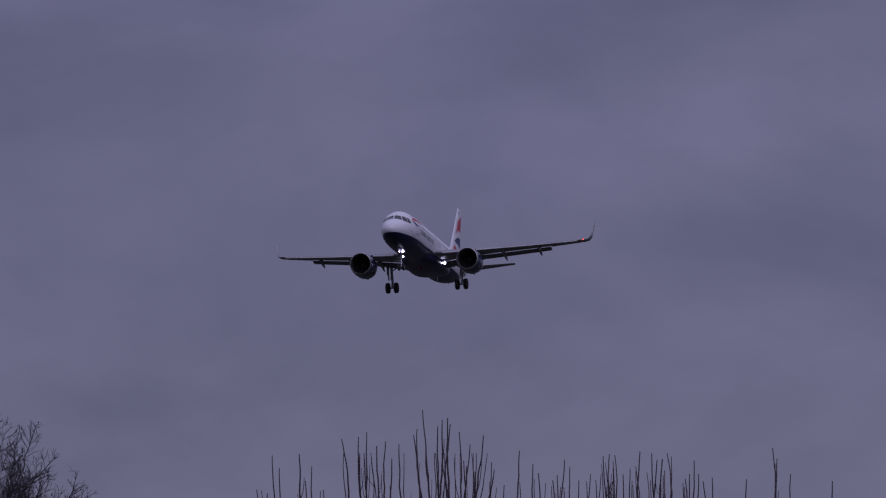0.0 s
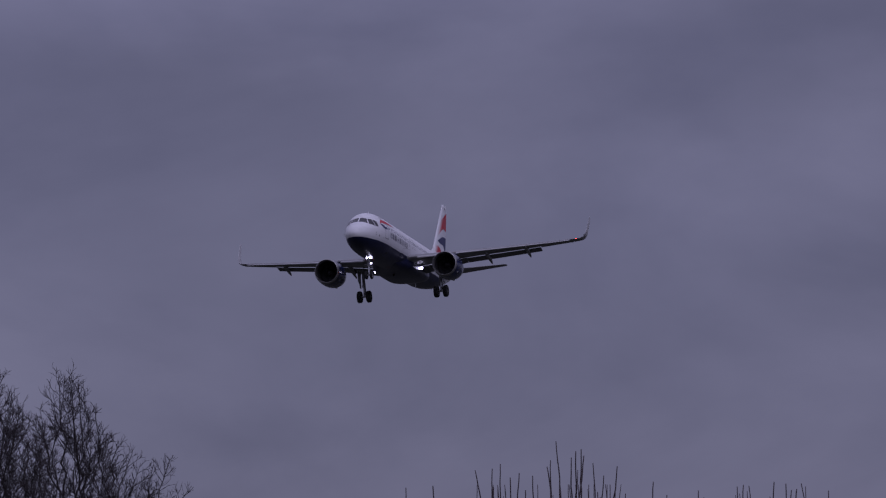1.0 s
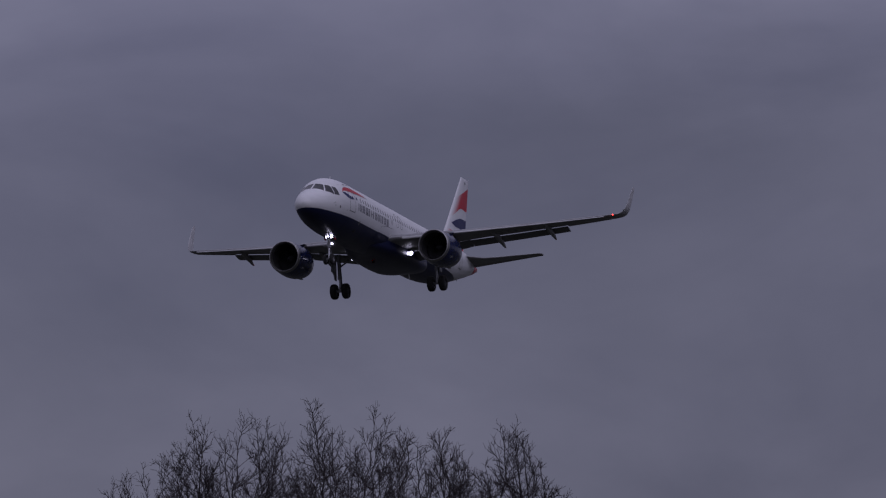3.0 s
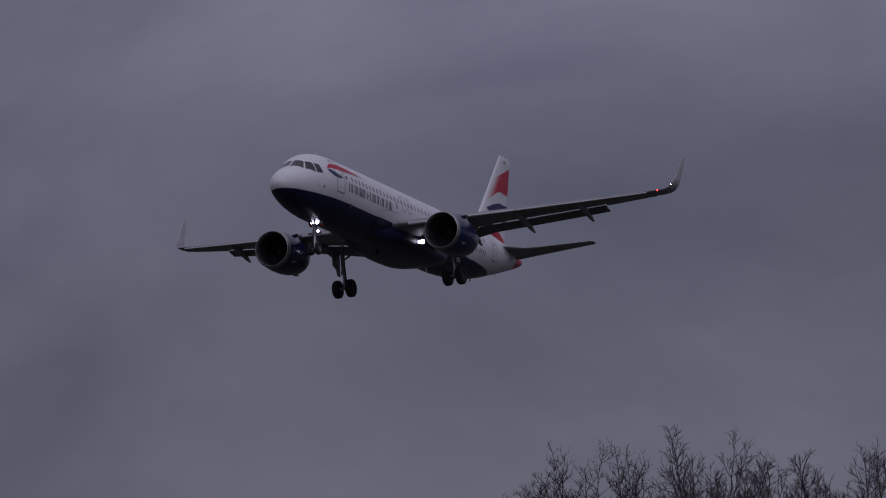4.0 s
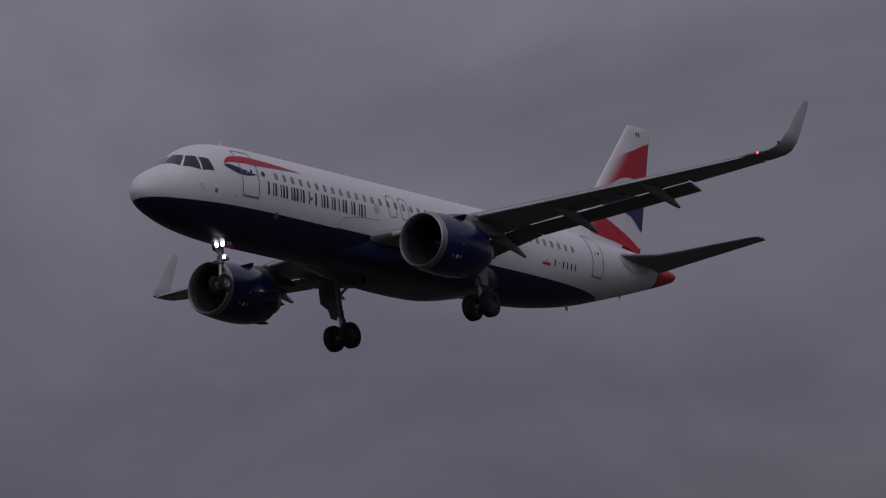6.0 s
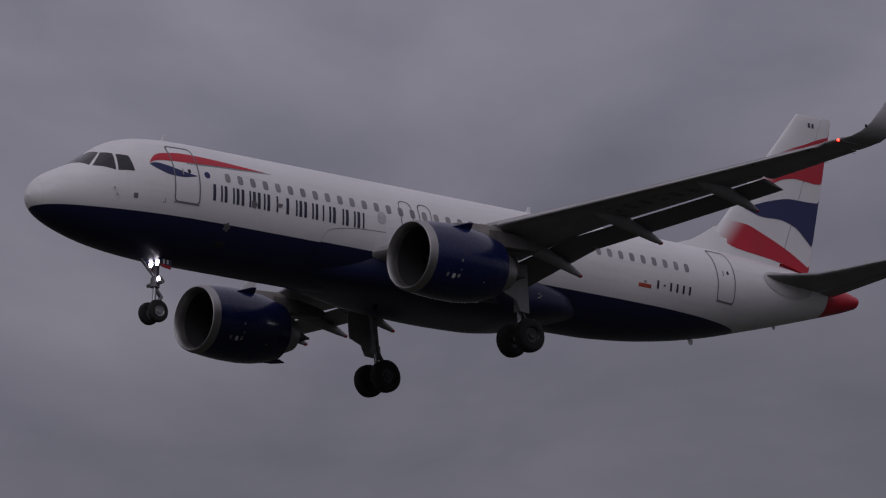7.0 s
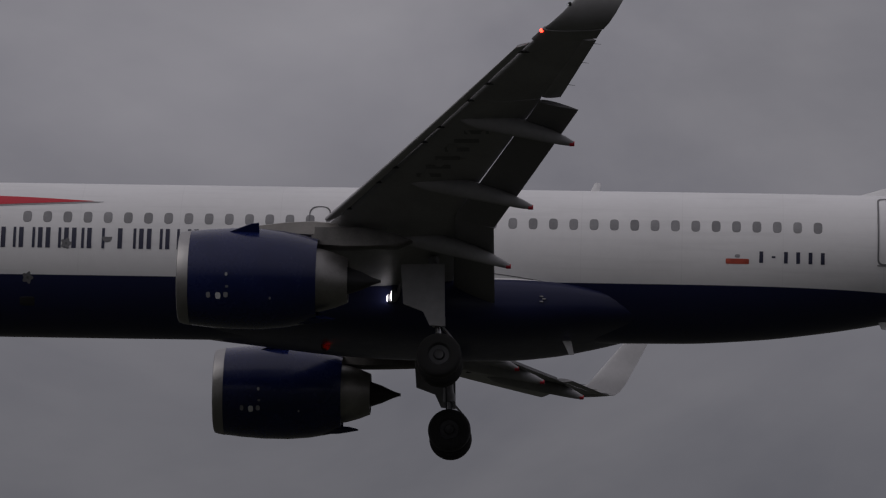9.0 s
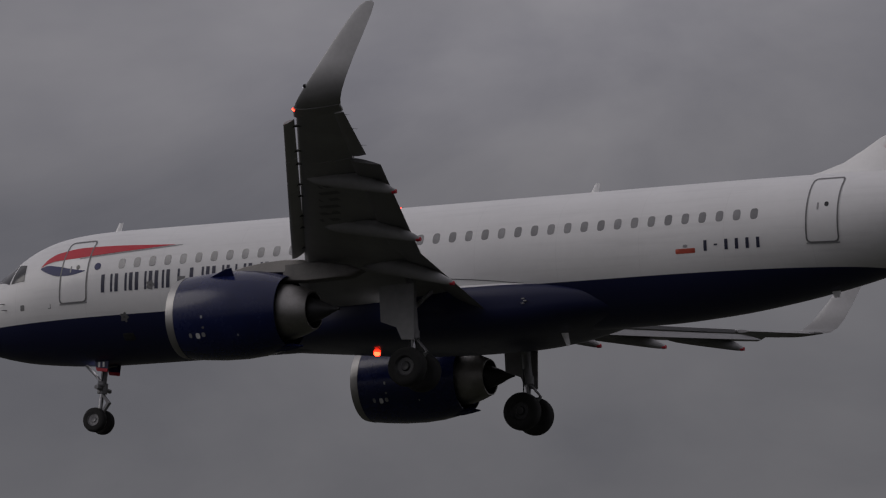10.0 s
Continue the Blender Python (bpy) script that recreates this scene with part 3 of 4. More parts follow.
# belly fairing
B_S = [10.6, 11.4, 12.4, 13.4, 14.3, 15.4, 17.5, 19.4, 20.6, 21.6, 22.8]
B_BOT = [-2.02, -2.12, -2.20, -2.27, -2.34, -2.42, -2.48, -2.44, -2.31, -2.12, -1.88]
B_HW = [1.10, 1.30, 1.52, 1.80, 2.00, 2.06, 2.06, 2.04, 1.97, 1.78, 1.22]
B_TOP = [-1.3, -1.15, -0.95, -0.62, -0.46, -0.60, -0.70, -0.70, -0.78, -0.92, -1.2]
rings = []
for i in range(50):
    s = 10.6 + 12.2 * i / 49
    bot, hw, top = (smooth_interp(B_S, a, s) for a in (B_BOT, B_HW, B_TOP))
    mid = -1.35
    r = []
    for k in range(40):
        a = 2 * math.pi * k / 40
        c, q = math.cos(a), math.sin(a)
        y = hw * math.copysign(abs(c) ** 0.66, c)
        z = mid + ((top - mid) if q > 0 else (mid - bot)) * math.copysign(abs(q) ** (0.72 if q > 0 else 0.62), q)
        r.append(Vector((-s, y, z)))
    rings.append(r)
fairing = part("belly_fairing", loft(rings), M_FAIR, airliner, "navy belly fairing with white upper edge")
nose_up = curve_of([(10.58, -1.30), (10.64, -1.05), (10.78, -0.74), (10.97, -0.56), (11.42, -0.45), (12.2, -0.35), (13.4, -0.30)])
for side in (1, -1):
    patch("fairing_nose", M_FAIR, fairing, (10.58, 13.4), lambda u: -1.62, nose_up, lambda u, v: hull_z(u, v, side, 0.035), 36, 10, "pale upper nose of the belly fairing")
    patch("fairing_edge_line", M_SEAM, fairing, (10.64, 13.4), lambda u: nose_up(u) - 0.008, lambda u: nose_up(u) + 0.014, lambda u, v: hull_z(u, v, side, 0.037), 40, 1, "thin dark line along the fairing edge")
for ds, z in ((0.0, -1.46), (0.07, -1.53), (0.0, -1.60)):
    part("fairing_mark", block((-20.40 - ds, 1.92, z - 0.014), (-20.30 - ds, 2.03, z + 0.014), 0.004), M_SILVER, fairing)


# ---- wings
def airfoil(n=14):
    """Chord fraction and half thickness round a section, from the trailing edge over the top."""
    out = []
    for i in range(2 * n):
        x = 0.5 * (1 + math.cos(math.pi * i / n))
        t = 5 * (0.2969 * math.sqrt(x) - 0.126 * x - 0.3516 * x * x + 0.2843 * x**3 - 0.1015 * x**4)
        out.append((x, t * (1 if i <= n else -1) + 0.0))
    return out


FOIL = airfoil()


def section(le, chord, y, z, thick, cant=0.0, blunt=0.0, twist=0.0, side=1):
    """An airfoil ring; cant turns its thickness from z towards -y (inboard), for the upturned tip."""
    r = []
    for x, t in FOIL:
        h = t * thick * (0.75 if t < 0 else 0.95) + blunt * x * (1 if t > 0 else -1)
        dx, dz = x * chord, h
        if twist:
            ct, st = math.cos(radians(twist)), math.sin(radians(twist))
            dx, dz = dx * ct + dz * st, -dx * st + dz * ct
        r.append(Vector((-(le + dx), side * (y - dz * math.sin(radians(cant))), z + dz * math.cos(radians(cant)))))
    return r


def w_le(y):
    return 12.05 + 0.505 * y


def w_te(y):
    return 17.12 + 0.289 * y if y > 6.4 else 18.97


def w_z(y):
    return -1.02 + 0.120 * (y - 2) + 0.0012 * max(y - 6, 0) ** 2


def w_th(y):
    return float(np.interp(y, [1.0, 6.4, 16.8], [0.86, 0.50, 0.20]))


def w_box(y):
    """Share of the chord that the fixed wing takes ahead of the flaps."""
    return float(np.interp(y, [6.4, 7.6], [0.845, 0.80]))


def wing(side):
    w = part("wing", loft([section(w_le(y) + 0.09 * (y > 2.5), (w_te(y) - w_le(y)) * w_box(y) - 0.09 * (y > 2.5), y, w_z(y), w_th(y), blunt=0.05, side=side) for y in (1.0, 2.0, 2.6, 3.0, 4.2, 5.3, 6.4, 7.6, 9.0, 10.5, 12.0, 13.22)]), M_GREY, airliner, "grey swept wing with slats and flaps extended")
    part("outer_wing_box", loft([section(w_le(y) + b, (w_te(y) - w_le(y)) * k - b, y, w_z(y), w_th(y), blunt=0.02, side=side) for y, k, b in ((13.2, 0.80, 0.09), (13.23, 0.8, 0.09), (14.5, 0.8, 0.085), (16.0, 0.8, 0.08), (16.3, 0.8, 0.08), (16.34, 0.8, 0.0), (16.42, 0.8, 0.0), (16.45, 1.0, 0.0), (16.9, 1.0, 0.0))]), M_GREY, w)
    # aileron
    part("aileron", loft([section(w_le(y) + (w_te(y) - w_le(y)) * 0.785, (w_te(y) - w_le(y)) * 0.215, y, w_z(y) - 0.01, w_th(y) * 0.42, twist=3, side=side) for y in (13.32, 14.8, 16.38)]), M_GREY, w, "grey aileron")
    # blended tip
    shark = [(20.60, 1.42, 16.88, w_z(16.88), 0.17, 0), (20.80, 1.36, 17.16, w_z(16.88) + 0.07, 0.14, 22), (21.05, 1.26, 17.38, w_z(16.88) + 0.24, 0.11, 45), (21.38, 1.12, 17.53, w_z(16.88) + 0.56, 0.085, 66), (21.80, 0.96, 17.61, w_z(16.88) + 1.10, 0.07, 79),
             (22.28, 0.78, 17.66, w_z(16.88) + 1.71, 0.055, 83), (22.70, 0.60, 17.69, w_z(16.88) + 2.23, 0.045, 85), (22.95, 0.42, 17.705, w_z(16.88) + 2.46, 0.035, 85), (23.12, 0.18, 17.71, w_z(16.88) + 2.54, 0.015, 85)]
    part("winglet", loft([section(a, b, y, z, t, cant=c, side=side) for a, b, y, z, t, c in shark]), M_TIP, w, "upswept pale grey winglet with painted shading")
    # slats, drooped forward of the leading edge
    for y0, y1 in ((2.7, 5.30), (6.12, 8.71), (8.73, 11.12), (11.14, 13.52), (13.54, 16.25)):
        rings = []
        for k in range(5):
            y = y0 + (y1 - y0) * k / 4
            ch = 0.62 if y < 6 else 0.56 - 0.012 * y
            rings.append(section(w_le(y) - (0.13 if y < 6 else 0.31), ch * (0.70 if y < 6 else 0.97), y, w_z(y) - 0.17, w_th(y) * 0.34, twist=-20, side=side))
        slat = part("slat", loft(rings), M_SLAT, w, "drooped leading edge slat")
        for k in (0.18, 0.82):
            y = y0 + (y1 - y0) * k
            part("slat_track", tube((-(w_le(y) - 0.05), side * y, w_z(y) - 0.05), (-(w_le(y) + 0.4), side * y, w_z(y) - 0.03), 0.04, n=8), M_DARK, slat)
    # flaps, run out and down
    # span, chords, trailing edge aft of the wing's, drop at the nose, droop in degrees (inner, outer end)
    for y0, y1, c0, c1, a0, a1, d0, d1, t0, t1 in ((2.05, 6.38, 1.22, 1.05, 0.15, 0.22, 0.17, 0.11, 25, 17), (6.42, 13.29, 1.06, 0.98, 0.23, 0.45, 0.15, 0.12, 15, 13)):
        rings = []
        for k in range(7):
            f = k / 6
            y, c, aft, drop, droop = y0 + (y1 - y0) * f, c0 + (c1 - c0) * f, a0 + (a1 - a0) * f, d0 + (d1 - d0) * f, t0 + (t1 - t0) * f
            rings.append(section(w_te(y) + aft - c * math.cos(radians(droop)), c, y, w_z(y) - drop, 0.13 * c, twist=droop, side=side))
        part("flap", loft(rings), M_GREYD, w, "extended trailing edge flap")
    # flap track fairings, red at the tail
    for ts, ty, tz, ln in ((19.59, 5.05, -1.54, 3.0), (20.22, 8.48, -0.98, 3.1), (21.29, 12.12, -0.44, 2.8)):
        rings, tip = [], []
        for k in range(15):
            f = k / 14
            s = ts - ln * (1 - f)
            top = w_z(ty) - w_th(ty) * 0.30
            z = top + (tz - top) * f ** 1.7
            b = (4 * f * (1 - f)) ** 0.55 * (1.15 - 0.45 * f) if 0 < f < 1 else 0.0
            rw, rh = 0.03 + 0.16 * b, 0.04 + 0.22 * b
            if f > 0.94:
                rw, rh = max(rw, 0.06), max(rh, 0.06)
            rr = [Vector((-s, side * (ty + rw * math.cos(2 * math.pi * i / 16)), z + rh * math.sin(2 * math.pi * i / 16))) for i in range(16)]
            rings.append(rr)
        f_ob = part("flap_track_fairing", loft(rings), M_GREY, w, "canoe shaped flap track fairing")
        part("fairing_tip", loft([[p + Vector((0.10, 0, 0)) + (p - sum(rings[-1], Vector()) / 16) * 0.12 for p in rings[-1]], [p + Vector((-0.02, 0, 0)) for p in rings[-1]]]), M_RED, f_ob, "red fairing tail")
    def under(yy, ss, drop=0.010):
        c = (w_te(yy) - w_le(yy)) * w_box(yy) - 0.09
        x_ = min(max((ss - w_le(yy) - 0.09) / c, 0.0), 1.0)
        t_ = 5 * (0.2969 * math.sqrt(x_) - 0.126 * x_ - 0.3516 * x_ * x_ + 0.2843 * x_**3 - 0.1015 * x_**4)
        return Vector((-ss, side * yy, w_z(yy) - t_ * w_th(yy) * 0.75 - 0.05 * x_ - drop))
    for k in range(12):
        yy = 3.2 + k * 0.82
        c = (w_te(yy) - w_le(yy)) * 0.80
        for fr in (0.38, 0.62):
            bm = bmesh.new()
            bm.faces.new([bm.verts.new(under(yy + dy, w_le(yy) + fr * c + ds)) for ds, dy in rounded(0, 0, 0.26, 0.46, 14, 2.2)])
            part("tank_panel", bm, M_GREY, w)
    # registration under the wing, as plain bars
    if side > 0:
        for k in range(6):
            y = 8.9 + k * 0.50
            s0 = w_le(y) + 0.75
            bm = bmesh.new()
            vs = []
            for ds, dy in ((0, 0), (0.62, 0), (0.62, 0.22), (0, 0.22)):
                yy = y + dy
                c = (w_te(yy) - w_le(yy)) * w_box(yy) - 0.09
                x_ = (s0 + ds - w_le(yy) - 0.09) / c
                t_ = 5 * (0.2969 * math.sqrt(x_) - 0.126 * x_ - 0.3516 * x_ * x_ + 0.2843 * x_**3 - 0.1015 * x_**4)
                vs.append(bm.verts.new((-(s0 + ds), yy, w_z(yy) - t_ * w_th(yy) * 0.75 - 0.05 * x_ - 0.012)))
            bm.faces.new(vs)
            part("registration_bar", bm, M_MARK, w)
    # tip lamp and its strobe housing
    bm = bmesh.new()
    bmesh.ops.create_uvsphere(bm, u_segments=12, v_segments=8, radius=0.046)
    bmesh.ops.translate(bm, verts=bm.verts, vec=Vector((-20.55, side * 16.80, w_z(16.84) - 0.02)))
    part("navigation_lamp", bm, M_NAV if side > 0 else M_GLASS, w, "glowing red navigation lamp" if side > 0 else "")
    # static wicks
    for y in (14.0, 15.2, 16.2):
        part("static_wick", tube((-w_te(y) + 0.02, side * y, w_z(y) - 0.03), (-w_te(y) - 0.16, side * y, w_z(y) - 0.05), 0.008, 0.004, 5), M_DARK, w)
    return w


wing(1), wing(-1)


# ---- tail
def f_le(z):
    return 30.88 + 0.8506 * (z - 2.96)


def f_te(z):
    return 35.62 + 0.236 * (z - 1.9)


def fin_ring(z, a, b, k=1.0):
    le, te = f_le(z), f_te(z)
    c = te - le
    r = []
    for x, t in FOIL:
        u = a + (b - a) * x
        tt = 5 * (0.2969 * math.sqrt(u) - 0.126 * u - 0.3516 * u * u + 0.2843 * u**3 - 0.1036 * u**4)
        sgn = 0 if (x < 1e-6 and a == 0) or x > 1 - 1e-6 and b == 1 else (1 if t > 0 else -1)
        r.append(Vector((-(le + c * u), sgn * tt * c * 0.095 * k, z)))
    return r


def fin_skin(s, z, side, off=0.012):
    le, te = f_le(z), f_te(z)
    c = te - le
    u = min(max((s - le) / c, 0.0), 1.0)
    tt = 5 * (0.2969 * math.sqrt(u) - 0.126 * u - 0.3516 * u * u + 0.2843 * u**3 - 0.1036 * u**4)
    return Vector((-s, side * (tt * c * 0.095 + off), z))


zs = [1.5, 2.2, 3.0, 4.0, 5.0, 6.0, 7.0, 7.8, 8.02]
fin = part("tail_fin", loft([fin_ring(z, 0, 0.70) for z in zs] + [[Vector((p.x, p.y * 0.6, 8.14)) for p in fin_ring(8.06, 0.05, 0.7)]]), M_WHITE, airliner, "white tail fin with red and blue waves")
part("rudder", loft([fin_ring(z, 0.707, 1.0) for z in [2.2] + zs[2:]] + [[Vector((p.x, p.y * 0.6, 8.16)) for p in fin_ring(8.08, 0.707, 0.98)]]), M_WHITE, fin, "white rudder with painted waves")
# dorsal fillet
part("dorsal_fillet", loft([[Vector((-s, y * w, z)) for y, z in ((1, 1.75), (0.75, 1.75 + (h - 1.75) * 0.6), (0, h), (-0.75, 1.75 + (h - 1.75) * 0.6), (-1, 1.75))] for s, h, w in ((28.2, 1.98, 0.05), (28.9, 2.14, 0.10), (29.6, 2.36, 0.16), (30.2, 2.68, 0.22), (30.8, 3.05, 0.28), (31.4, 3.25, 0.30))]), M_WHITE, fin)
waves = ((M_WAVE, "red painted wave", (32.6, 37.2), [(32.6, 4.55), (33.6, 5.05), (34.4, 5.40), (35.1, 5.52), (36.0, 5.50), (36.8, 5.66), (37.2, 5.8)], [(32.6, 4.8), (33.68, 5.88), (34.1, 6.32), (34.8, 6.66), (35.5, 6.92), (36.4, 7.30), (37.2, 7.56)]),
         (M_BLUE, "dark blue painted wave", (32.25, 36.6), [(32.25, 3.92), (33.16, 3.73), (34.0, 3.78), (34.86, 3.64), (35.5, 3.25), (35.95, 2.93), (36.6, 2.6)], [(32.25, 3.95), (33.5, 4.40), (34.73, 4.68), (35.6, 4.72), (36.6, 4.82)]),
         (M_WAVE, "red painted wave", (30.75, 35.8), [(30.75, 2.80), (31.2, 2.45), (31.8, 2.30), (33.84, 2.14), (35.0, 1.98), (35.8, 1.8)], [(30.75, 2.86), (31.4, 3.36), (32.2, 3.32), (33.1, 3.08), (34.6, 2.60), (35.8, 2.10)]))
for side in (1, -1):
    for m, lab, sp, lo, hi in waves:
        lo_f, hi_f = curve_of(lo), curve_of(hi)
        patch("painted_wave", m, fin, sp, lambda u: max(lo_f(u), (u - 35.60) / 0.236 + 1.9), lambda u: min(hi_f(u), (u - 30.90) / 0.8506 + 2.96), lambda u, v: fin_skin(u, v, side), 44, 6, lab)

    for k in range(2):
        patch("registration_bar", M_BARS, fin, (35.78 + 0.2 * k, 35.89 + 0.2 * k), lambda u: 7.66, lambda u: 7.84, lambda u, v: fin_skin(u, v, side), 1, 2)


def stabilizer(side):
    rings = []
    for y, le, te, th in ((0.1, 31.6, 36.05, 0.36), (1.1, 31.85, 36.22, 0.32), (1.45, 32.15, 36.28, 0.30), (1.85, 32.98, 36.35, 0.28), (2.3, 33.78, 36.43, 0.26), (3.0, 34.25, 36.55, 0.24), (5.0, 35.38, 36.88, 0.16), (6.0, 35.95, 37.05, 0.11), (6.2, 36.2, 37.07, 0.06)):
        rings.append(section(le, 35.06 + 0.283 * y - le, y, 0.93 + 0.125 * y, th, blunt=0.012, side=side))
    st = part("stabilizer", loft(rings), M_GREY, airliner, "grey tailplane")
    rings = []
    for y, le, te, th in ((0.75, 32.95, 36.2, 0.30), (3.0, 34.25, 36.55, 0.22), (5.0, 35.38, 36.88, 0.15), (6.1, 36.05, 37.06, 0.08)):
        rings.append(section(35.075 + 0.283 * y, te - 35.075 - 0.283 * y, y, 0.93 + 0.125 * y, th * 0.4, side=side))
    part("elevator", loft(rings), M_GREY, st, "grey elevator")
    arch = lambda u: math.sqrt(max(1 - ((u - 33.35) / 1.45) ** 2, 0.0))
    patch("trim_plate", M_TRIM, st, (31.92, 34.78), lambda u: 0.92 - 0.52 * arch(u), lambda u: 0.96 + 0.36 * arch(u), lambda u, v: hull_z(u, v, side, 0.02), 26, 8, "pale grey rubbing plate round the tailplane root")


stabilizer(1), stabilizer(-1)


# ---- engines
def engine(side):
    ey, ez = (5.84, -2.24) if side > 0 else (-5.84, -2.14)
    e = part("engine", lathe([(11.33, 1.205), (11.86, 1.262), (12.46, 1.30), (13.16, 1.30), (13.76, 1.245), (14.26, 1.15), (14.64, 1.05), (14.64, 1.02), (14.1, 1.02), (13.5, 1.02)], ey, ez, 56), M_NAVY, airliner, "navy jet engine under the wing")
    e.location.x = -0.05
    part("inlet_lip", lathe([(11.48, 1.015), (11.28, 1.04), (11.14, 1.075), (11.08, 1.12), (11.10, 1.157), (11.20, 1.188), (11.32, 1.209), (11.38, 1.217)], ey, ez, 56), M_METAL, e, "bare metal inlet lip")
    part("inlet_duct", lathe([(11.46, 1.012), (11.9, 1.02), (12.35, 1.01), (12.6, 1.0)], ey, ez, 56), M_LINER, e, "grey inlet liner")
    bm = lathe([(12.10, 0.012), (12.2, 0.12), (12.4, 0.24), (12.6, 0.31)], ey, ez, 24, caps=(True, True))
    part("spinner", bm, M_FAN, e, "dark spinner cone")
    bm = bmesh.new()
    for k in range(18):
        a0 = 2 * math.pi * k / 18
        rows = []
        for j in range(6):
            r = 0.28 + 0.69 * j / 5
            tw = radians(25 + 35 * j / 5)
            w = 0.30
            row = []
            for q in (-0.5, 0.5):
                a = a0 + q * w * math.sin(tw) / r + 0.05 * j / 5
                row.append(Vector((-(12.62 + q * w * math.cos(tw)), ey + r * math.cos(a), ez + r * math.sin(a))))
            rows.append(row)
        vs = [[bm.verts.new(p) for p in row] for row in rows]
        back = [[bm.verts.new(p + Vector((-0.02, 0, 0))) for p in row] for row in rows]
        for a, b in zip(vs, vs[1:]):
            bm.faces.new((a[0], a[1], b[1], b[0]))
        for a, b in zip(back, back[1:]):
            bm.faces.new((a[0], b[0], b[1], a[1]))
    part("fan", bm, M_FAN, e, "dark fan blades")
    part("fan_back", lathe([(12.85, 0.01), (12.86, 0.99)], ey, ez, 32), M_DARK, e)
    part("core_cowl", lathe([(13.8, 0.84), (14.4, 0.84), (14.75, 0.80), (15.1, 0.70), (15.42, 0.57), (15.42, 0.53), (15.0, 0.53)], ey, ez, 40), M_CORE, e, "heat stained metal core cowl")
    part("exhaust_plug", lathe([(15.0, 0.42), (15.4, 0.36), (15.75, 0.24), (16.05, 0.10), (16.2, 0.05), (16.26, 0.04)], ey, ez, 28, caps=(True, True)), M_DARK, e, "dark exhaust plug")
    # nacelle chines
    for q in (1, -1):
        a = radians(52 if q > 0 else 128)
        d = Vector((0, math.cos(a), math.sin(a)))
        base = Vector((0, ey, ez))
        t = Vector((0, -d.z, d.y)) * 0.018
        pts = [(12.35, 1.285), (13.15, 1.29), (13.14, 1.55), (12.95, 1.53)]
        part("chine", loft([[base + d * r + Vector((-s, 0, 0)) + t for s, r in pts], [base + d * r + Vector((-s, 0, 0)) - t for s, r in pts]]), M_NAVY, e, "navy nacelle strake")
    # cowl marks and latch fairing
    for s, dz, w, h, m in ((11.92, -0.74, 0.10, 0.13, M_SILVER), (12.17, -0.76, 0.14, 0.15, M_WHITE), (12.37, -0.74, 0.12, 0.12, M_SILVER), (12.40, -0.55, 0.08, 0.06, M_GREYD), (12.38, -0.25, 0.07, 0.09, M_SILVER), (13.5, -0.8, 0.05, 0.06, M_SILVER)):
        for q in (1, -1):
            r = 1.30 if s > 12.4 else 1.262 + (s - 11.86) * 0.064
            bm = bmesh.new()
            vs = []
            for u, v in rounded(0, 0, w, h, 12, 3.0):
                z = dz + v
                vs.append(bm.verts.new((-(s + u), ey + q * (math.sqrt(max(r * r - z * z, 0)) + 0.012), ez + z)))
            bm.faces.new(vs)
            part("cowl_mark", bm, m, e)
    part("drain_fairing", loft([[Vector((-s, ey + w * c, ez - h + k * 0.10 * d)) for c, d in ((-1, 1), (0, 0.2), (1, 1), (0.6, 2.2), (-0.6, 2.2))] for s, w, h, k in ((14.06, 0.20, 1.20, 1.0), (14.56, 0.18, 1.18, 1.0), (14.86, 0.11, 1.12, 0.7), (15.11, 0.02, 1.06, 0.2))]), M_NAVY, e)
    # pylon
    for nm, m, prof, hw, lab in (("pylon", M_PYLON, [(12.45, -1.0), (13.0, -0.85), (13.8, -0.74), (14.5, -0.70), (15.1, -0.74), (15.3, -1.0), (14.5, -1.10), (13.4, -1.05)], 0.19, "weathered beige engine pylon"),
                                ("pylon_fairing", M_PYLTAIL, [(14.4, -0.84), (15.6, -0.82), (16.6, -0.98), (17.05, -1.16), (16.7, -1.34), (15.9, -1.38), (15.2, -1.40), (14.4, -1.36)], 0.21, "pylon fairing painted dark as the wing's shade")):
        cz = sum(z for s, z in prof) / len(prof)
        cs = sum(s for s, z in prof) / len(prof)
        rings = [[Vector((-(cs + (s - cs) * k), ey + q * wy, cz + (z - cz) * k)) for s, z in prof] for q, wy, k in ((-1, hw, 0.86), (-1, hw * 0.8, 0.97), (0, 0.0, 1.0), (1, hw * 0.8, 0.97), (1, hw, 0.86))]
        part(nm, loft(rings), m, e, lab)


engine(1), engine(-1)


# ---- landing gear
def wheel(parent, s, y, z, r, w, rim=None):
    prof = [(-0.5, 0.52), (-0.5, 0.72), (-0.47, 0.88), (-0.36, 0.97), (-0.15, 1.0), (0.15, 1.0), (0.36, 0.97), (0.47, 0.88), (0.5, 0.72), (0.5, 0.52)]
    rings = [[Vector((-s + r * k * math.cos(2 * math.pi * i / 36), y + w * o, z + r * k * math.sin(2 * math.pi * i / 36))) for i in range(36)] for o, k in prof]
    t = part("wheel", loft(rings, caps=(False, False)), M_TYRE, parent, "black rubber tyre")
    prof = [(-0.34, 0.05), (-0.40, 0.2), (-0.28, 0.26), (-0.30, 0.44), (-0.46, 0.53), (0.46, 0.53), (0.30, 0.44), (0.28, 0.26), (0.40, 0.2), (0.34, 0.05)]
    rings = [[Vector((-s + r * k * math.cos(2 * math.pi * i / 28), y + w * o, z + r * k * math.sin(2 * math.pi * i / 28))) for i in range(28)] for o, k in prof]
    part("rim", loft(rings), rim or M_RIM, t, "grey alloy rim")


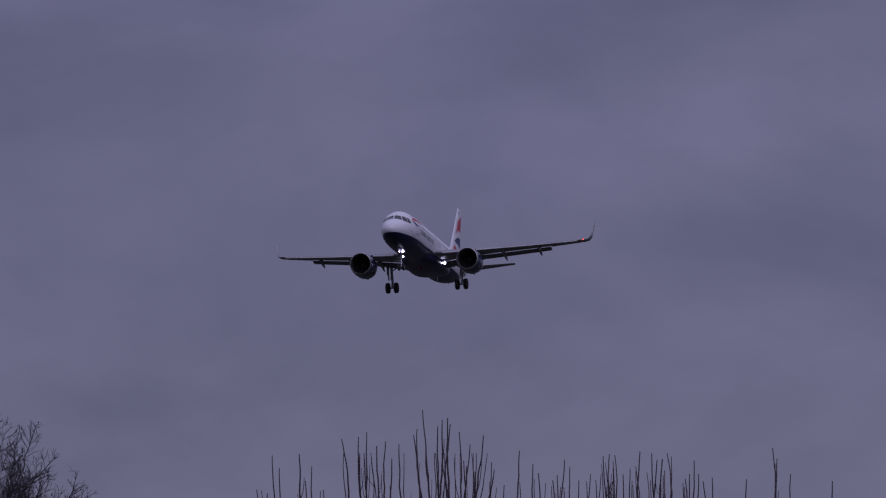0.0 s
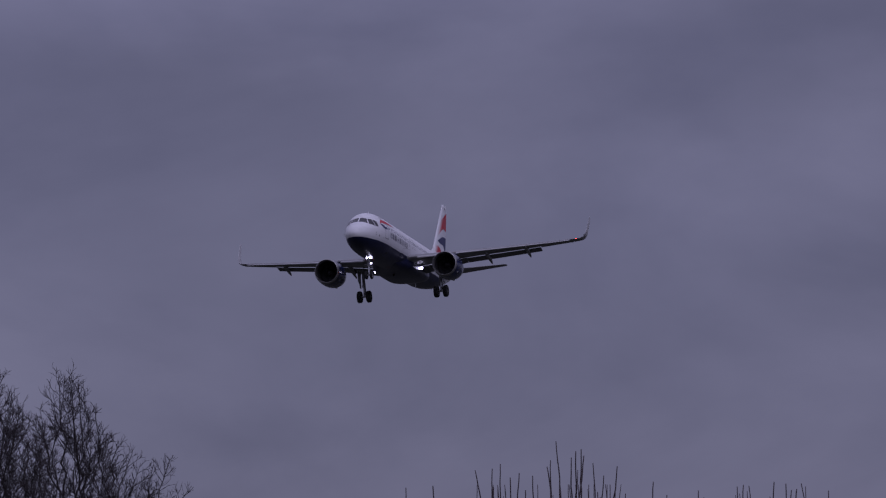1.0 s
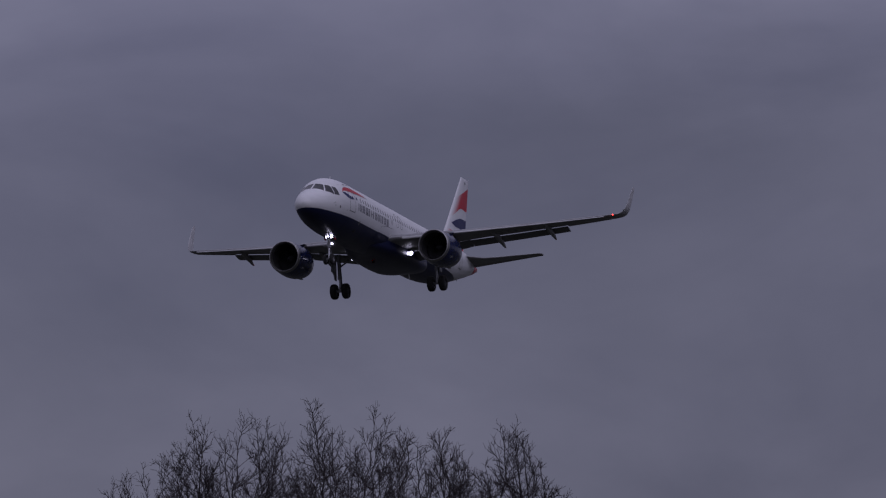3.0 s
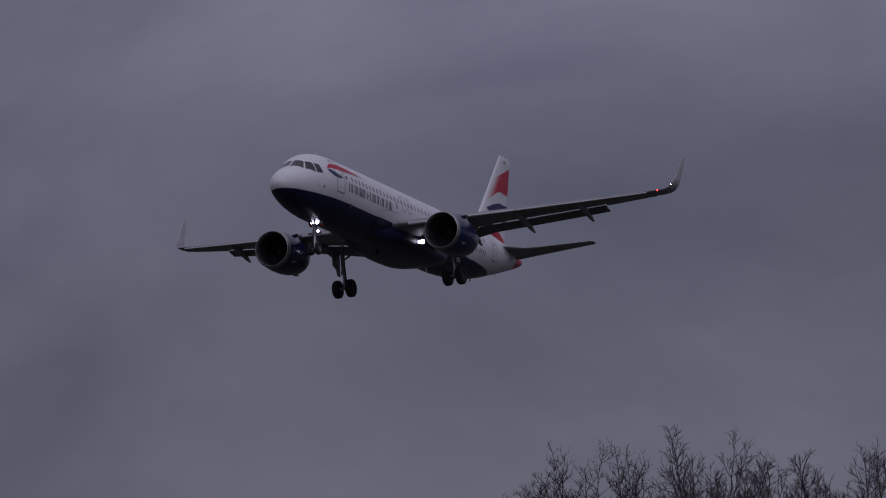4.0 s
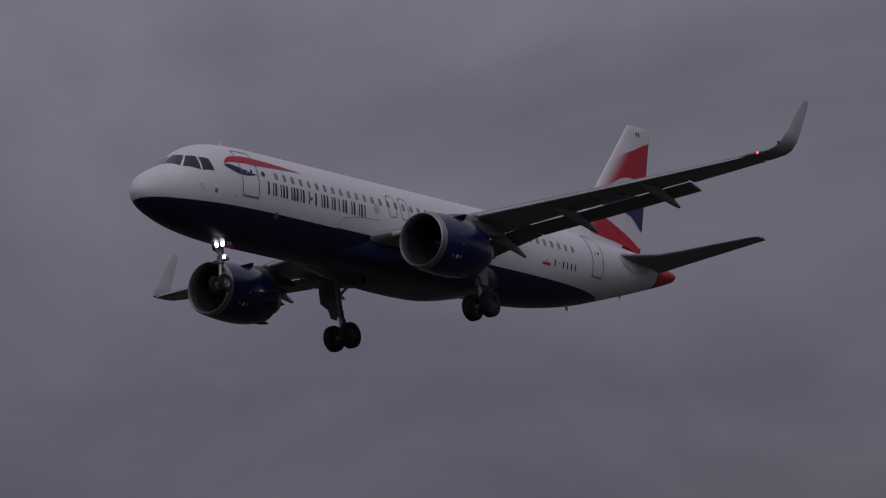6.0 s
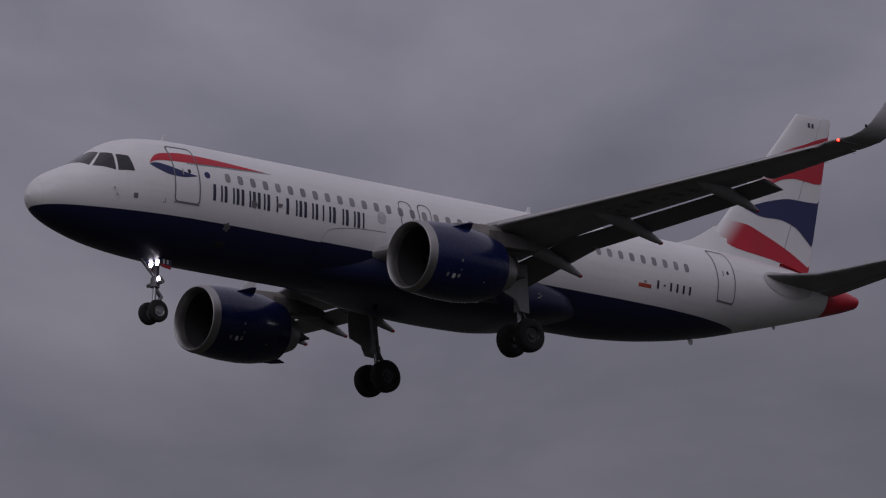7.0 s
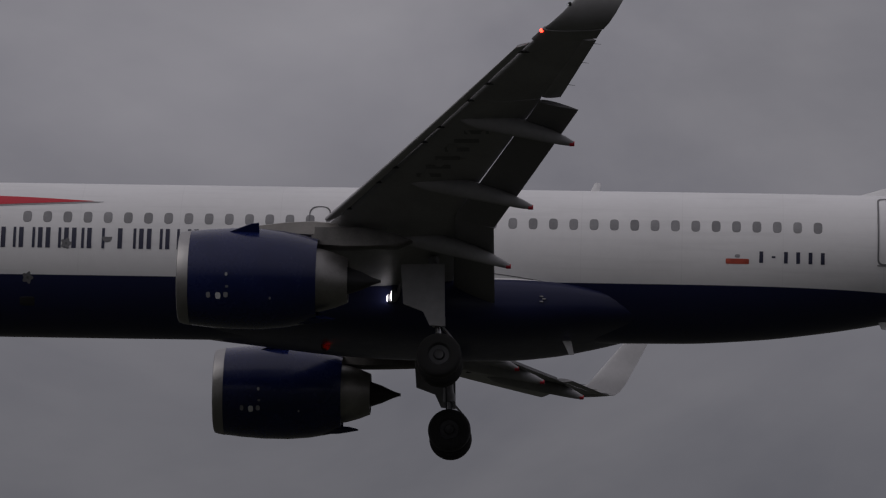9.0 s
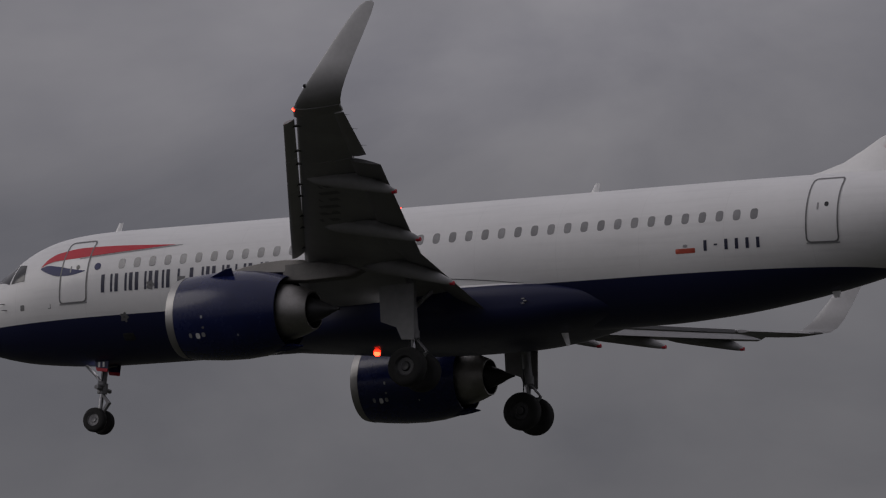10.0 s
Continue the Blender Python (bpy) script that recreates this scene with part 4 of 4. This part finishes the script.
def prism(outline, y0, y1, bm=None):
    return loft([[Vector((-s, y0, z)) for s, z in outline], [Vector((-s, y1, z)) for s, z in outline]], bm=bm)


def main_gear(side):
    y = side * 3.85
    g = part("main_gear", tube((-17.55, y * 1.0, -1.0), (-17.75, y, -2.75), 0.15, 0.14, 18), M_STRUT, airliner, "main landing gear leg with twin wheels")
    part("oleo", tube((-17.74, y, -2.7), (-17.8, y, -3.76), 0.085, n=16), M_CHROME, g, "chrome oleo strut")
    part("axle", tube((-17.8, y - 0.5, -3.77), (-17.8, y + 0.5, -3.77), 0.09, n=14), M_STRUT, g)
    part("collar", tube((-17.74, y, -2.62), (-17.755, y, -2.86), 0.17, n=16), M_STRUT, g)
    part("side_stay", tube((-17.6, y - side * 1.3, -1.2), (-17.66, y - side * 0.05, -1.95), 0.065, n=10), M_STRUT, g)
    part("torque_link", loft([[Vector((-(17.80 + a), y + b, z)) for a, b in ((0.0, -0.13), (0.05, -0.13), (0.05, 0.13), (0.0, 0.13))] for a_, z in ((0, -2.85),)] + [[Vector((-(18.16 + a), y + b, -3.25)) for a, b in ((0.0, -0.06), (0.05, -0.06), (0.05, 0.06), (0.0, 0.06))]] + [[Vector((-(17.85 + a), y + b, -3.65)) for a, b in ((0.0, -0.11), (0.05, -0.11), (0.05, 0.11), (0.0, 0.11))]]), M_STRUT, g)
    part("brake_hose", tube((-17.65, y + 0.16, -2.4), (-17.72, y + 0.2, -3.5), 0.022, n=8), M_DARK, g)
    part("leg_door", prism([(16.72, -1.30), (17.86, -1.25), (17.92, -2.95), (17.52, -2.92), (17.34, -2.55), (16.82, -2.36)], y + side * 0.30, y + side * 0.36), M_GREY, g, "pale grey leg door")
    wheel(g, 17.80, y - 0.46, -3.77, 0.585, 0.43)
    wheel(g, 17.80, y + 0.46, -3.77, 0.585, 0.43)


main_gear(1), main_gear(-1)


def lamp(parent, s, y, z, r, name="landing_lamp", label="lit white landing lamp", m=None):
    can = part(name, lathe([(s + 0.16, r * 0.5), (s + 0.10, r * 0.95), (s, r * 1.12), (s - 0.01, r * 1.0)], y, z, 18, caps=(True, False)), M_STRUT, parent, label)
    part("lens", lathe([(s + 0.005, r * 0.99), (s - 0.02, r * 0.8), (s - 0.035, r * 0.4), (s - 0.04, 0.004)], y, z, 18, caps=(False, True)), m or M_LAMP, can, "glowing lens")


ng = part("nose_gear", tube((-5.10, 0, -1.7), (-4.98, 0, -3.05), 0.105, 0.095, 16), M_STRUT, airliner, "nose landing gear leg with twin wheels")
part("oleo", tube((-4.98, 0, -3.0), (-4.9, 0, -3.97), 0.07, n=14), M_CHROME, ng, "chrome oleo strut")
part("axle", tube((-4.9, -0.3, -3.98), (-4.9, 0.3, -3.98), 0.055, n=12), M_STRUT, ng)
part("drag_stay", tube((-4.0, 0, -1.85), (-4.95, 0, -2.75), 0.05, n=10), M_STRUT, ng)
part("steering_collar", tube((-5.0, 0, -2.80), (-4.97, 0, -3.12), 0.16, n=14), M_STRUT, ng)
part("steering_actuator", tube((-5.0, -0.42, -2.98), (-5.0, 0.42, -2.98), 0.07, n=12), M_STRUT, ng)
part("torque_link", prism([(5.02, -3.12), (5.28, -3.42), (5.02, -3.78), (5.0, -3.7), (5.18, -3.42), (5.0, -3.2)], -0.07, 0.07), M_STRUT, ng)
for side in (1, -1):
    part("gear_door", prism([(4.88, -2.0), (5.4, -2.0), (5.36, -2.42), (4.94, -2.36)], side * 0.36, side * 0.39), M_NAVY, ng, "small navy gear door")
    part("gear_door_edge", prism([(4.94, -2.36), (5.36, -2.42), (5.35, -2.52), (4.98, -2.47)], side * 0.355, side * 0.395), M_RED, ng)
    for k in range(2):
        part("registration_bar", prism([(5.02 + 0.16 * k, -2.20), (5.09 + 0.16 * k, -2.20), (5.09 + 0.16 * k, -2.36), (5.02 + 0.16 * k, -2.36)], side * 0.392, side * 0.397), M_WHITE, ng)
    part("door_link", tube((-5.0, side * 0.08, -2.3), (-5.25, side * 0.36, -2.2), 0.03, n=8), M_STRUT, ng)
    part("hydraulic_hose", tube((-5.08, side * 0.10, -2.2), (-4.99, side * 0.14, -3.1), 0.022, n=8), M_DARK, ng)
    wheel(ng, 4.90, side * 0.25, -3.98, 0.385, 0.23, M_NOSERIM)
    lamp(ng, 4.92, side * 0.17 + 0.04, -2.30, 0.12)
lamp(ng, 4.98, 0.20, -2.86, 0.10, "taxi_lamp", "lit white taxi lamp")
for side in (1, -1):
    lamp(airliner, 16.42, side * 2.30, -1.61, 0.16, m=M_WINGLAMP)
    # inner lamp added in place of the outer one's reflection on the fairing
    lamp(airliner, 16.30, side * 2.10, -1.62, 0.11, m=M_WINGLAMP)
    part("lamp_arm", tube((-16.68, side * 2.2, -1.0), (-16.55, side * 2.15, -1.58), 0.05, n=8), M_STRUT, airliner)


# ---- flashing lamps: a turning lamp behind upright louvres, seen only when it faces the eye
def turning_lamp(name, s, y, z, r, material, label):
    drum = new(name)
    drum.parent = airliner
    drum.location = (-s, y, z)
    tagged(drum, label)
    face = [Vector((0.0, r * 0.92 * math.cos(2 * math.pi * k / 20), r * 0.92 * math.sin(2 * math.pi * k / 20))) for k in range(20)]
    part("lit_window", loft([[p + Vector((-0.01, 0, 0)) for p in face], face]), material, drum, "glowing lamp face")
    part("shade", loft([[p * 0.7 + Vector((-r * 0.5, 0, 0)) for p in face], [p * 1.08 + Vector((-0.014, 0, 0)) for p in face]]), M_BLACK, drum)
    part("hood", loft([[p * 1.10 + Vector((-0.015, 0, 0)) for p in face], [p * 1.10 + Vector((r * 0.75, 0, 0)) for p in face], [p * 1.06 + Vector((r * 0.75, 0, 0)) for p in face], [p * 1.06 + Vector((0.0, 0, 0)) for p in face]], caps=(False, False)), M_BLACK, drum)
    n = 13
    for k in range(n):
        q = -r * 0.96 + 2 * 0.96 * r * k / (n - 1)
        h = max(math.sqrt(max(r * r * 0.95 - q * q, 0.0)), 0.012)
        part("louvre", block((0.001, q - 0.0008, -h), (r * 0.74, q + 0.0008, h), 0.0), M_BLACK, drum)
    return drum


belly_beacon = turning_lamp("belly_beacon", 14.53, 0.0, -2.40, 0.11, M_BEACON, "red flashing belly beacon")
roof_beacon = turning_lamp("roof_beacon", 15.2, 0.0, 2.01, 0.05, M_BEACON, "red flashing roof beacon")
tip_strobe = turning_lamp("tip_strobe", 21.225, 17.46, w_z(16.88) + 0.42, 0.052, M_STROBE, "white flashing wingtip strobe")

# ---------------------------------------------------------------- ground
def ground_height(x, y):
    d = math.hypot(x, y)
    return 0.25 * noise.noise(Vector((x * 0.02, y * 0.02, 0))) * min(d / 30, 1)


bm = bmesh.new()
radii = [0, 4, 10, 20, 30, 40, 50, 60, 75, 95, 130, 180, 260, 400, 700, 1300, 2600, 4600]
prev = None
centre = bm.verts.new((0, 0, 0))
for r in radii[1:]:
    cur = [bm.verts.new((r * math.cos(2 * math.pi * i / 72), r * math.sin(2 * math.pi * i / 72), ground_height(r * math.cos(2 * math.pi * i / 72), r * math.sin(2 * math.pi * i / 72)))) for i in range(72)]
    for i in range(72):
        j = (i + 1) % 72
        bm.faces.new((centre, cur[i], cur[j]) if prev is None else (prev[i], cur[i], cur[j], prev[j]))
    prev = cur
ground = part("ground", bm, M_GRASS, None)
tagged(ground, "dull winter grass field under an overcast sky", "ground", kind="structure")


# ---------------------------------------------------------------- bare trees and coppiced shoots
class Twigs:
    """Collects tapered tubes into one mesh."""

    def __init__(self):
        self.v, self.f = [], []

    def path(self, pts, r0, r1, n=3):
        base, m = len(self.v), len(pts)
        for k, p in enumerate(pts):
            d = (pts[min(k + 1, m - 1)] - pts[max(k - 1, 0)]).normalized()
            u = d.orthogonal().normalized()
            w = d.cross(u)
            r = r0 + (r1 - r0) * k / (m - 1)
            for i in range(n):
                a = 2 * math.pi * i / n
                self.v.append(p + u * (r * math.cos(a)) + w * (r * math.sin(a)))
        for k in range(m - 1):
            for i in range(n):
                j = (i + 1) % n
                self.f.append((base + k * n + i, base + k * n + j, base + (k + 1) * n + j, base + (k + 1) * n + i))
        self.f.append(tuple(base + (m - 1) * n + i for i in range(n)))

    def build(self, name, material, parent, label=""):
        me = bpy.data.meshes.new(name)
        me.from_pydata([tuple(p) for p in self.v], [], self.f)
        for p in me.polygons:
            p.use_smooth = True
        me.materials.append(material)
        ob = new(name, me)
        ob.parent = parent
        return tagged(ob, label) if label else ob


def bearing(az, el, dist):
    return Vector((dist * math.cos(radians(az)), dist * math.sin(radians(az)), EYE.z + dist * math.tan(radians(el))))


def wander(rng, a, b, n, amp):
    out = []
    off = Vector((0, 0, 0))
    for k in range(n + 1):
        f = k / n
        out.append(a.lerp(b, f) + off * math.sin(math.pi * f))
        off = off + Vector((rng.uniform(-amp, amp), rng.uniform(-amp, amp), rng.uniform(-amp, amp) * 0.3))
    return out


def twig(rng, tw, start, direction, length, radius, level):
    """A thin shoot that bends upwards, with finer ones on both sides of it."""
    d = direction.normalized()
    n = (1, 3, 5)[level]
    bow = Vector((rng.uniform(-0.10, 0.10), rng.uniform(-0.10, 0.10), rng.uniform(0.02, 0.16)))
    pts = [start]
    for k in range(n):
        d = (d + bow + Vector((rng.uniform(-0.16, 0.16), rng.uniform(-0.16, 0.16), rng.uniform(-0.10, 0.14)))).normalized()
        pts.append(pts[-1] + d * (length / n))
    tw.path(pts, radius, max(radius * 0.5, 0.0016), 3)
    if level == 0:
        return
    turn = rng.uniform(0, 2 * math.pi)
    for k in range(max(2, int(length / (0.055 if level == 2 else 0.038)))):
        f = rng.uniform(0.12, 1.0)
        i = min(int(f * n), n - 1)
        p = pts[i].lerp(pts[i + 1], f * n - i)
        ax = (pts[i + 1] - pts[i]).normalized()
        turn += 2.4 + rng.uniform(-0.5, 0.5)
        u = ax.orthogonal().normalized()
        side = u * math.cos(turn) + ax.cross(u) * math.sin(turn)
        ln = (0.06 + 0.42 * length * (1.05 - f)) * rng.uniform(0.6, 1.3) if level == 2 else rng.uniform(0.035, 0.10)
        twig(rng, tw, p, ax + side * rng.uniform(0.5, 0.95), ln, max(radius * 0.62, 0.0026), level - 1)


def clothe(rng, tw, line, low, gap, reach):
    """Side branches round a limb wherever it stands above the height low, shorter towards its end."""
    turn = rng.uniform(0, 2 * math.pi)
    left = sum((b - a).length for a, b in zip(line, line[1:]))
    for a, b in zip(line, line[1:]):
        seg = (b - a).length
        ax = (b - a).normalized()
        u = ax.orthogonal().normalized()
        for k in range(max(1, round(seg / gap + rng.uniform(-0.4, 0.4)))):
            f = rng.random()
            p = a.lerp(b, f)
            rest = left - seg * f
            turn += 2.4 + rng.uniform(-0.6, 0.6)
            if p.z < low or rng.random() < min(0.70, (rest - 0.28) * 0.64):
                continue
            side = u * math.cos(turn) + ax.cross(u) * math.sin(turn)
            ln = min(0.10 + reach * rest, 0.50) * rng.uniform(0.5, 1.25)
            twig(rng, tw, p, ax * 0.8 + side * rng.uniform(0.6, 1.25), ln, 0.0030 + 0.0065 * min(ln, 0.5), 2 if ln > 0.15 else (1 if ln > 0.06 else 0))
        left -= seg


def bare_tree(az, dist, leaders, seed, label):
    rng = random.Random(seed)
    root = new("bare_tree")
    foot = bearing(az, 0, dist)
    foot.z = ground_height(foot.x, foot.y) - 0.05
    root.location = foot
    tagged(root, label, "tree", group="bare trees by the field")
    wood, twigs = Twigs(), Twigs()
    fork = Vector((0, 0, 2.1))
    wood.path([Vector((0, 0, -0.1)), Vector((0.02, 0, 0.3)), Vector((0.0, 0.03, 1.0)), fork], 0.16, 0.11, 12)
    outline = sorted(leaders)
    outline = [(outline[0][0] - 0.4, outline[0][1] - 0.45)] + outline + [(outline[-1][0] + 0.4, outline[-1][1] - 0.45)]
    limbs = [(a, e - 0.06, rng.uniform(-0.8, 0.8), 0.0) for a, e in leaders]
    # lesser limbs that end inside the crown
    lo_a, hi_a = outline[0][0] + 0.12, outline[-1][0] - 0.12
    for k in range(round(len(leaders) * 2.5)):
        a = rng.uniform(lo_a, hi_a)
        top = float(np.interp(a, [o[0] for o in outline], [o[1] for o in outline]))
        limbs.append((a, top - rng.uniform(0.05, 0.62), rng.uniform(-1.4, 1.4), 1.0))
    for a, e, dd, inner in limbs:
        tip = bearing(a, e, dist + dd) - foot
        low_z = 4.2 - foot.z
        knee = Vector((tip.x * rng.uniform(0.15, 0.7), tip.y * rng.uniform(0.15, 0.7), fork.z + (tip.z - fork.z) * rng.uniform(0.40, 0.55)))
        low = wander(rng, fork + Vector((0, 0, rng.uniform(-0.5, 0.2))), knee, 6, 0.05)
        high = wander(rng, knee, tip, 16, 0.075)
        wood.path(low, 0.045, 0.021 - 0.006 * inner, 6)
        wood.path(high, 0.021 - 0.006 * inner, 0.0024, 5)
        clothe(rng, twigs, high, low_z, 0.060, 0.36)
    wood.build("trunk", M_BARK, root, "dark trunk with rising limbs")
    tagged(twigs.build("crown", M_TWIG, root, "dense bare winter twigs"), kind="stuff")


bare_tree(-158.25, 62.0, [(-157.33, 4.24), (-157.47, 4.34), (-157.66, 4.44), (-157.97, 4.60), (-158.21, 4.95), (-158.35, 4.88), (-158.56, 4.75), (-158.79, 4.96), (-158.91, 4.97), (-159.04, 4.88), (-159.25, 4.81)], 3, "bare winter tree with many rising limbs")
bare_tree(-159.9, 61.0, [(-159.51, 5.12), (-159.50, 4.70), (-159.77, 4.85), (-159.96, 4.73), (-160.27, 5.04), (-160.41, 4.93), (-160.57, 4.77)], 5, "bare winter tree with two tall leaders")
bare_tree(-160.95, 61.5, [(-160.72, 4.67), (-160.96, 4.75), (-161.07, 4.78), (-161.14, 4.60), (-161.28, 4.47)], 7, "bare winter tree with a rounded crown")
bare_tree(-162.0, 60.0, [(-161.46, 4.40), (-161.66, 4.81), (-161.80, 4.84), (-161.88, 4.70), (-162.08, 4.35), (-162.28, 4.12), (-162.50, 4.00), (-162.72, 3.78), (-162.91, 3.86), (-163.15, 3.55), (-163.38, 3.35)], 9, "bare winter tree with one tall leader and a low skirt")


def coppice(az, tips, dist, seed, extra):
    """A cut stool with straight shoots that fan out of its head and end at the given bearings; extra: lesser shoots among them."""
    rng = random.Random(seed)
    root = new("coppiced_shrub")
    foot = bearing(az, 0, dist)
    foot.z = ground_height(foot.x, foot.y) - 0.05
    root.location = foot
    tagged(root, "coppiced shrub with straight leafless upright shoots", "shrub", group="coppiced shrubs")
    stool = Twigs()
    stool.path([Vector((0, 0, -0.1)), Vector((0.03, 0, 0.6)), Vector((0, 0.02, 1.6)), Vector((0.02, 0.04, 2.3))], 0.15, 0.12, 10)
    stool.build("stool", M_BARK, root, "knobbly cut stool")
    shoots = [(a, e, rng.uniform(0.0048, 0.0060)) for a, e in tips]
    for k in range(extra):
        a, e = rng.choice(tips)
        shoots.append((a + rng.gauss(0, 0.06), min(e - abs(rng.gauss(0.12, 0.12)), 3.5), rng.uniform(0.0034, 0.0046)))
    for a, e, r in shoots:
        tip = bearing(a, e, dist + rng.uniform(-0.7, 0.7)) - foot
        base = Vector((tip.x * 0.25, tip.y * 0.25, 2.2))
        low = Vector((tip.x * 0.80 + rng.uniform(-0.06, 0.06), tip.y * 0.80 + rng.uniform(-0.06, 0.06), tip.z - rng.uniform(0.75, 1.0)))
        tw = Twigs()
        line = wander(rng, base, low, 4, 0.03)[:-1] + wander(rng, low, tip, 12, 0.009)
        tw.path(line, r * 2.2, r * 0.8, 6)
        # side shoots that turn upright
        for q_ in range(rng.choice((0, 0, 0, 1, 1, 2))):
            k = rng.randrange(6, 12)
            q = line[k]
            dz = (tip.z - q.z) * rng.uniform(0.3, 0.7)
            out_ = Vector((rng.uniform(-0.07, 0.07), rng.uniform(-0.07, 0.07), 0))
            tw.path([q, q + out_ * 0.7 + Vector((0, 0, dz * 0.3)), q + out_ + Vector((0, 0, dz * 0.65)), q + out_ * 1.1 + Vector((0, 0, dz))], r * 0.8, r * 0.55, 5)
        tw.build("shoot", M_SHOOT, root)


coppice(-165.80, [(-165.36, 3.09), (-165.48, 3.05), (-165.53, 3.47), (-165.61, 3.33), (-165.83, 3.49), (-165.90, 3.19), (-165.97, 3.35), (-166.10, 3.09)], 45.0, 40, 2)
coppice(-166.85, [(-166.30, 3.66), (-166.49, 3.68), (-166.58, 3.73), (-166.69, 3.58), (-166.79, 3.63), (-166.86, 3.44), (-166.94, 3.60)], 46.2, 41, 8)
coppice(-167.42, [(-167.10, 3.70), (-167.14, 3.77), (-167.20, 3.98), (-167.37, 3.80), (-167.42, 3.87), (-167.48, 3.89), (-167.51, 3.82), (-167.61, 3.74), (-167.66, 3.42), (-167.69, 3.36), (-167.73, 3.60), (-167.88, 3.70), (-167.97, 3.40), (-168.00, 3.32)], 45.0, 42, 16)
coppice(-168.18, [(-168.11, 3.15), (-168.28, 3.53)], 46.0, 43, 0)
coppice(-168.75, [(-168.43, 3.38), (-168.49, 3.28), (-168.65, 3.20), (-168.70, 3.26), (-168.78, 3.43), (-168.84, 3.35), (-168.94, 3.20), (-169.07, 3.27)], 45.4, 44, 8)
coppice(-169.35, [(-169.21, 3.47), (-169.28, 3.49), (-169.34, 3.48), (-169.43, 3.27), (-169.51, 3.33)], 46.3, 45, 7)
coppice(-169.80, [(-169.62, 3.52), (-169.75, 3.50), (-169.81, 3.43), (-169.87, 3.44), (-169.92, 3.50)], 45.2, 46, 7)
coppice(-170.27, [(-170.12, 3.22), (-170.17, 3.27), (-170.22, 3.42), (-170.27, 3.27), (-170.32, 3.19), (-170.42, 3.23)], 46.0, 47, 5)
coppice(-171.15, [(-170.80, 3.21), (-171.09, 3.56), (-171.14, 3.44), (-171.29, 3.27), (-171.75, 3.19)], 45.5, 48, 0)

# ---------------------------------------------------------------- motion of the aircraft
PITCH, BANK = 3.485, 3.0
CG = Vector((-17.0, 0.0, -0.5))
LEVEL = Matrix.Rotation(radians(-PITCH), 3, "Y") @ Matrix.Rotation(radians(BANK), 3, "X")
# slow changes of attitude (roll, pitch, yaw) as a short series over the clip
SWAY = ((2.0284, 1.1383, 0.0036), (2.3643, 0.7254, 0.7577), (-0.2360, -1.3041, 0.6602), (-0.9267, -2.1503, 0.1284), (-0.0398, -0.0799, -0.3825), (-0.2339, 0, 0), (0.2223, 0, 0), (0.3205, 0, 0), (0.2732, 0, 0))


def attitude(t):
    u = (t - 5) / 5
    leg = [1.0, u]
    for n in range(2, 10):
        leg.append(((2 * n - 1) * u * leg[n - 1] - (n - 1) * leg[n - 2]) / n)
    v = Vector([sum(l * k[i] for l, k in zip(leg[1:], SWAY)) for i in range(3)])
    return Matrix.Rotation(radians(v.length), 3, v.normalized())


def flight(t):
    c = Vector((523.046, 119.783, -96.272)) + Vector((-60.8128, 1.7672, 7.0922)) * t + 0.5 * (t - 5) ** 2 * Vector((-0.1901, -0.1315, 0.0909))
    q = attitude(t)
    m = (LEVEL @ q).to_4x4()
    m.translation = LEVEL @ (CG - q @ CG - c) + EYE
    return m


def spin(place, lit_at, period):
    """Rows for a turning lamp that faces the onlooker once in each period."""
    rows = []
    for k in range(101):
        t = k * 0.1
        e = flight(t).inverted() @ EYE - Vector(place)
        m = Matrix.Rotation(math.atan2(e.y, e.x) + 2 * math.pi * (t - lit_at) / period, 4, "Z")
        m.translation = place
        rows.append((t, m))
    return rows


def motions():
    walk(airliner, [(k * 0.1, flight(k * 0.1)) for k in range(101)])
    walk(belly_beacon, spin((-14.53, 0.0, -2.40), 10.0, 1.1))
    walk(roof_beacon, spin((-15.2, 0.0, 2.01), 10.0, 1.1))
    walk(tip_strobe, spin((-21.225, 17.46, w_z(16.88) + 0.42), 9.5, 1.1))


motions()
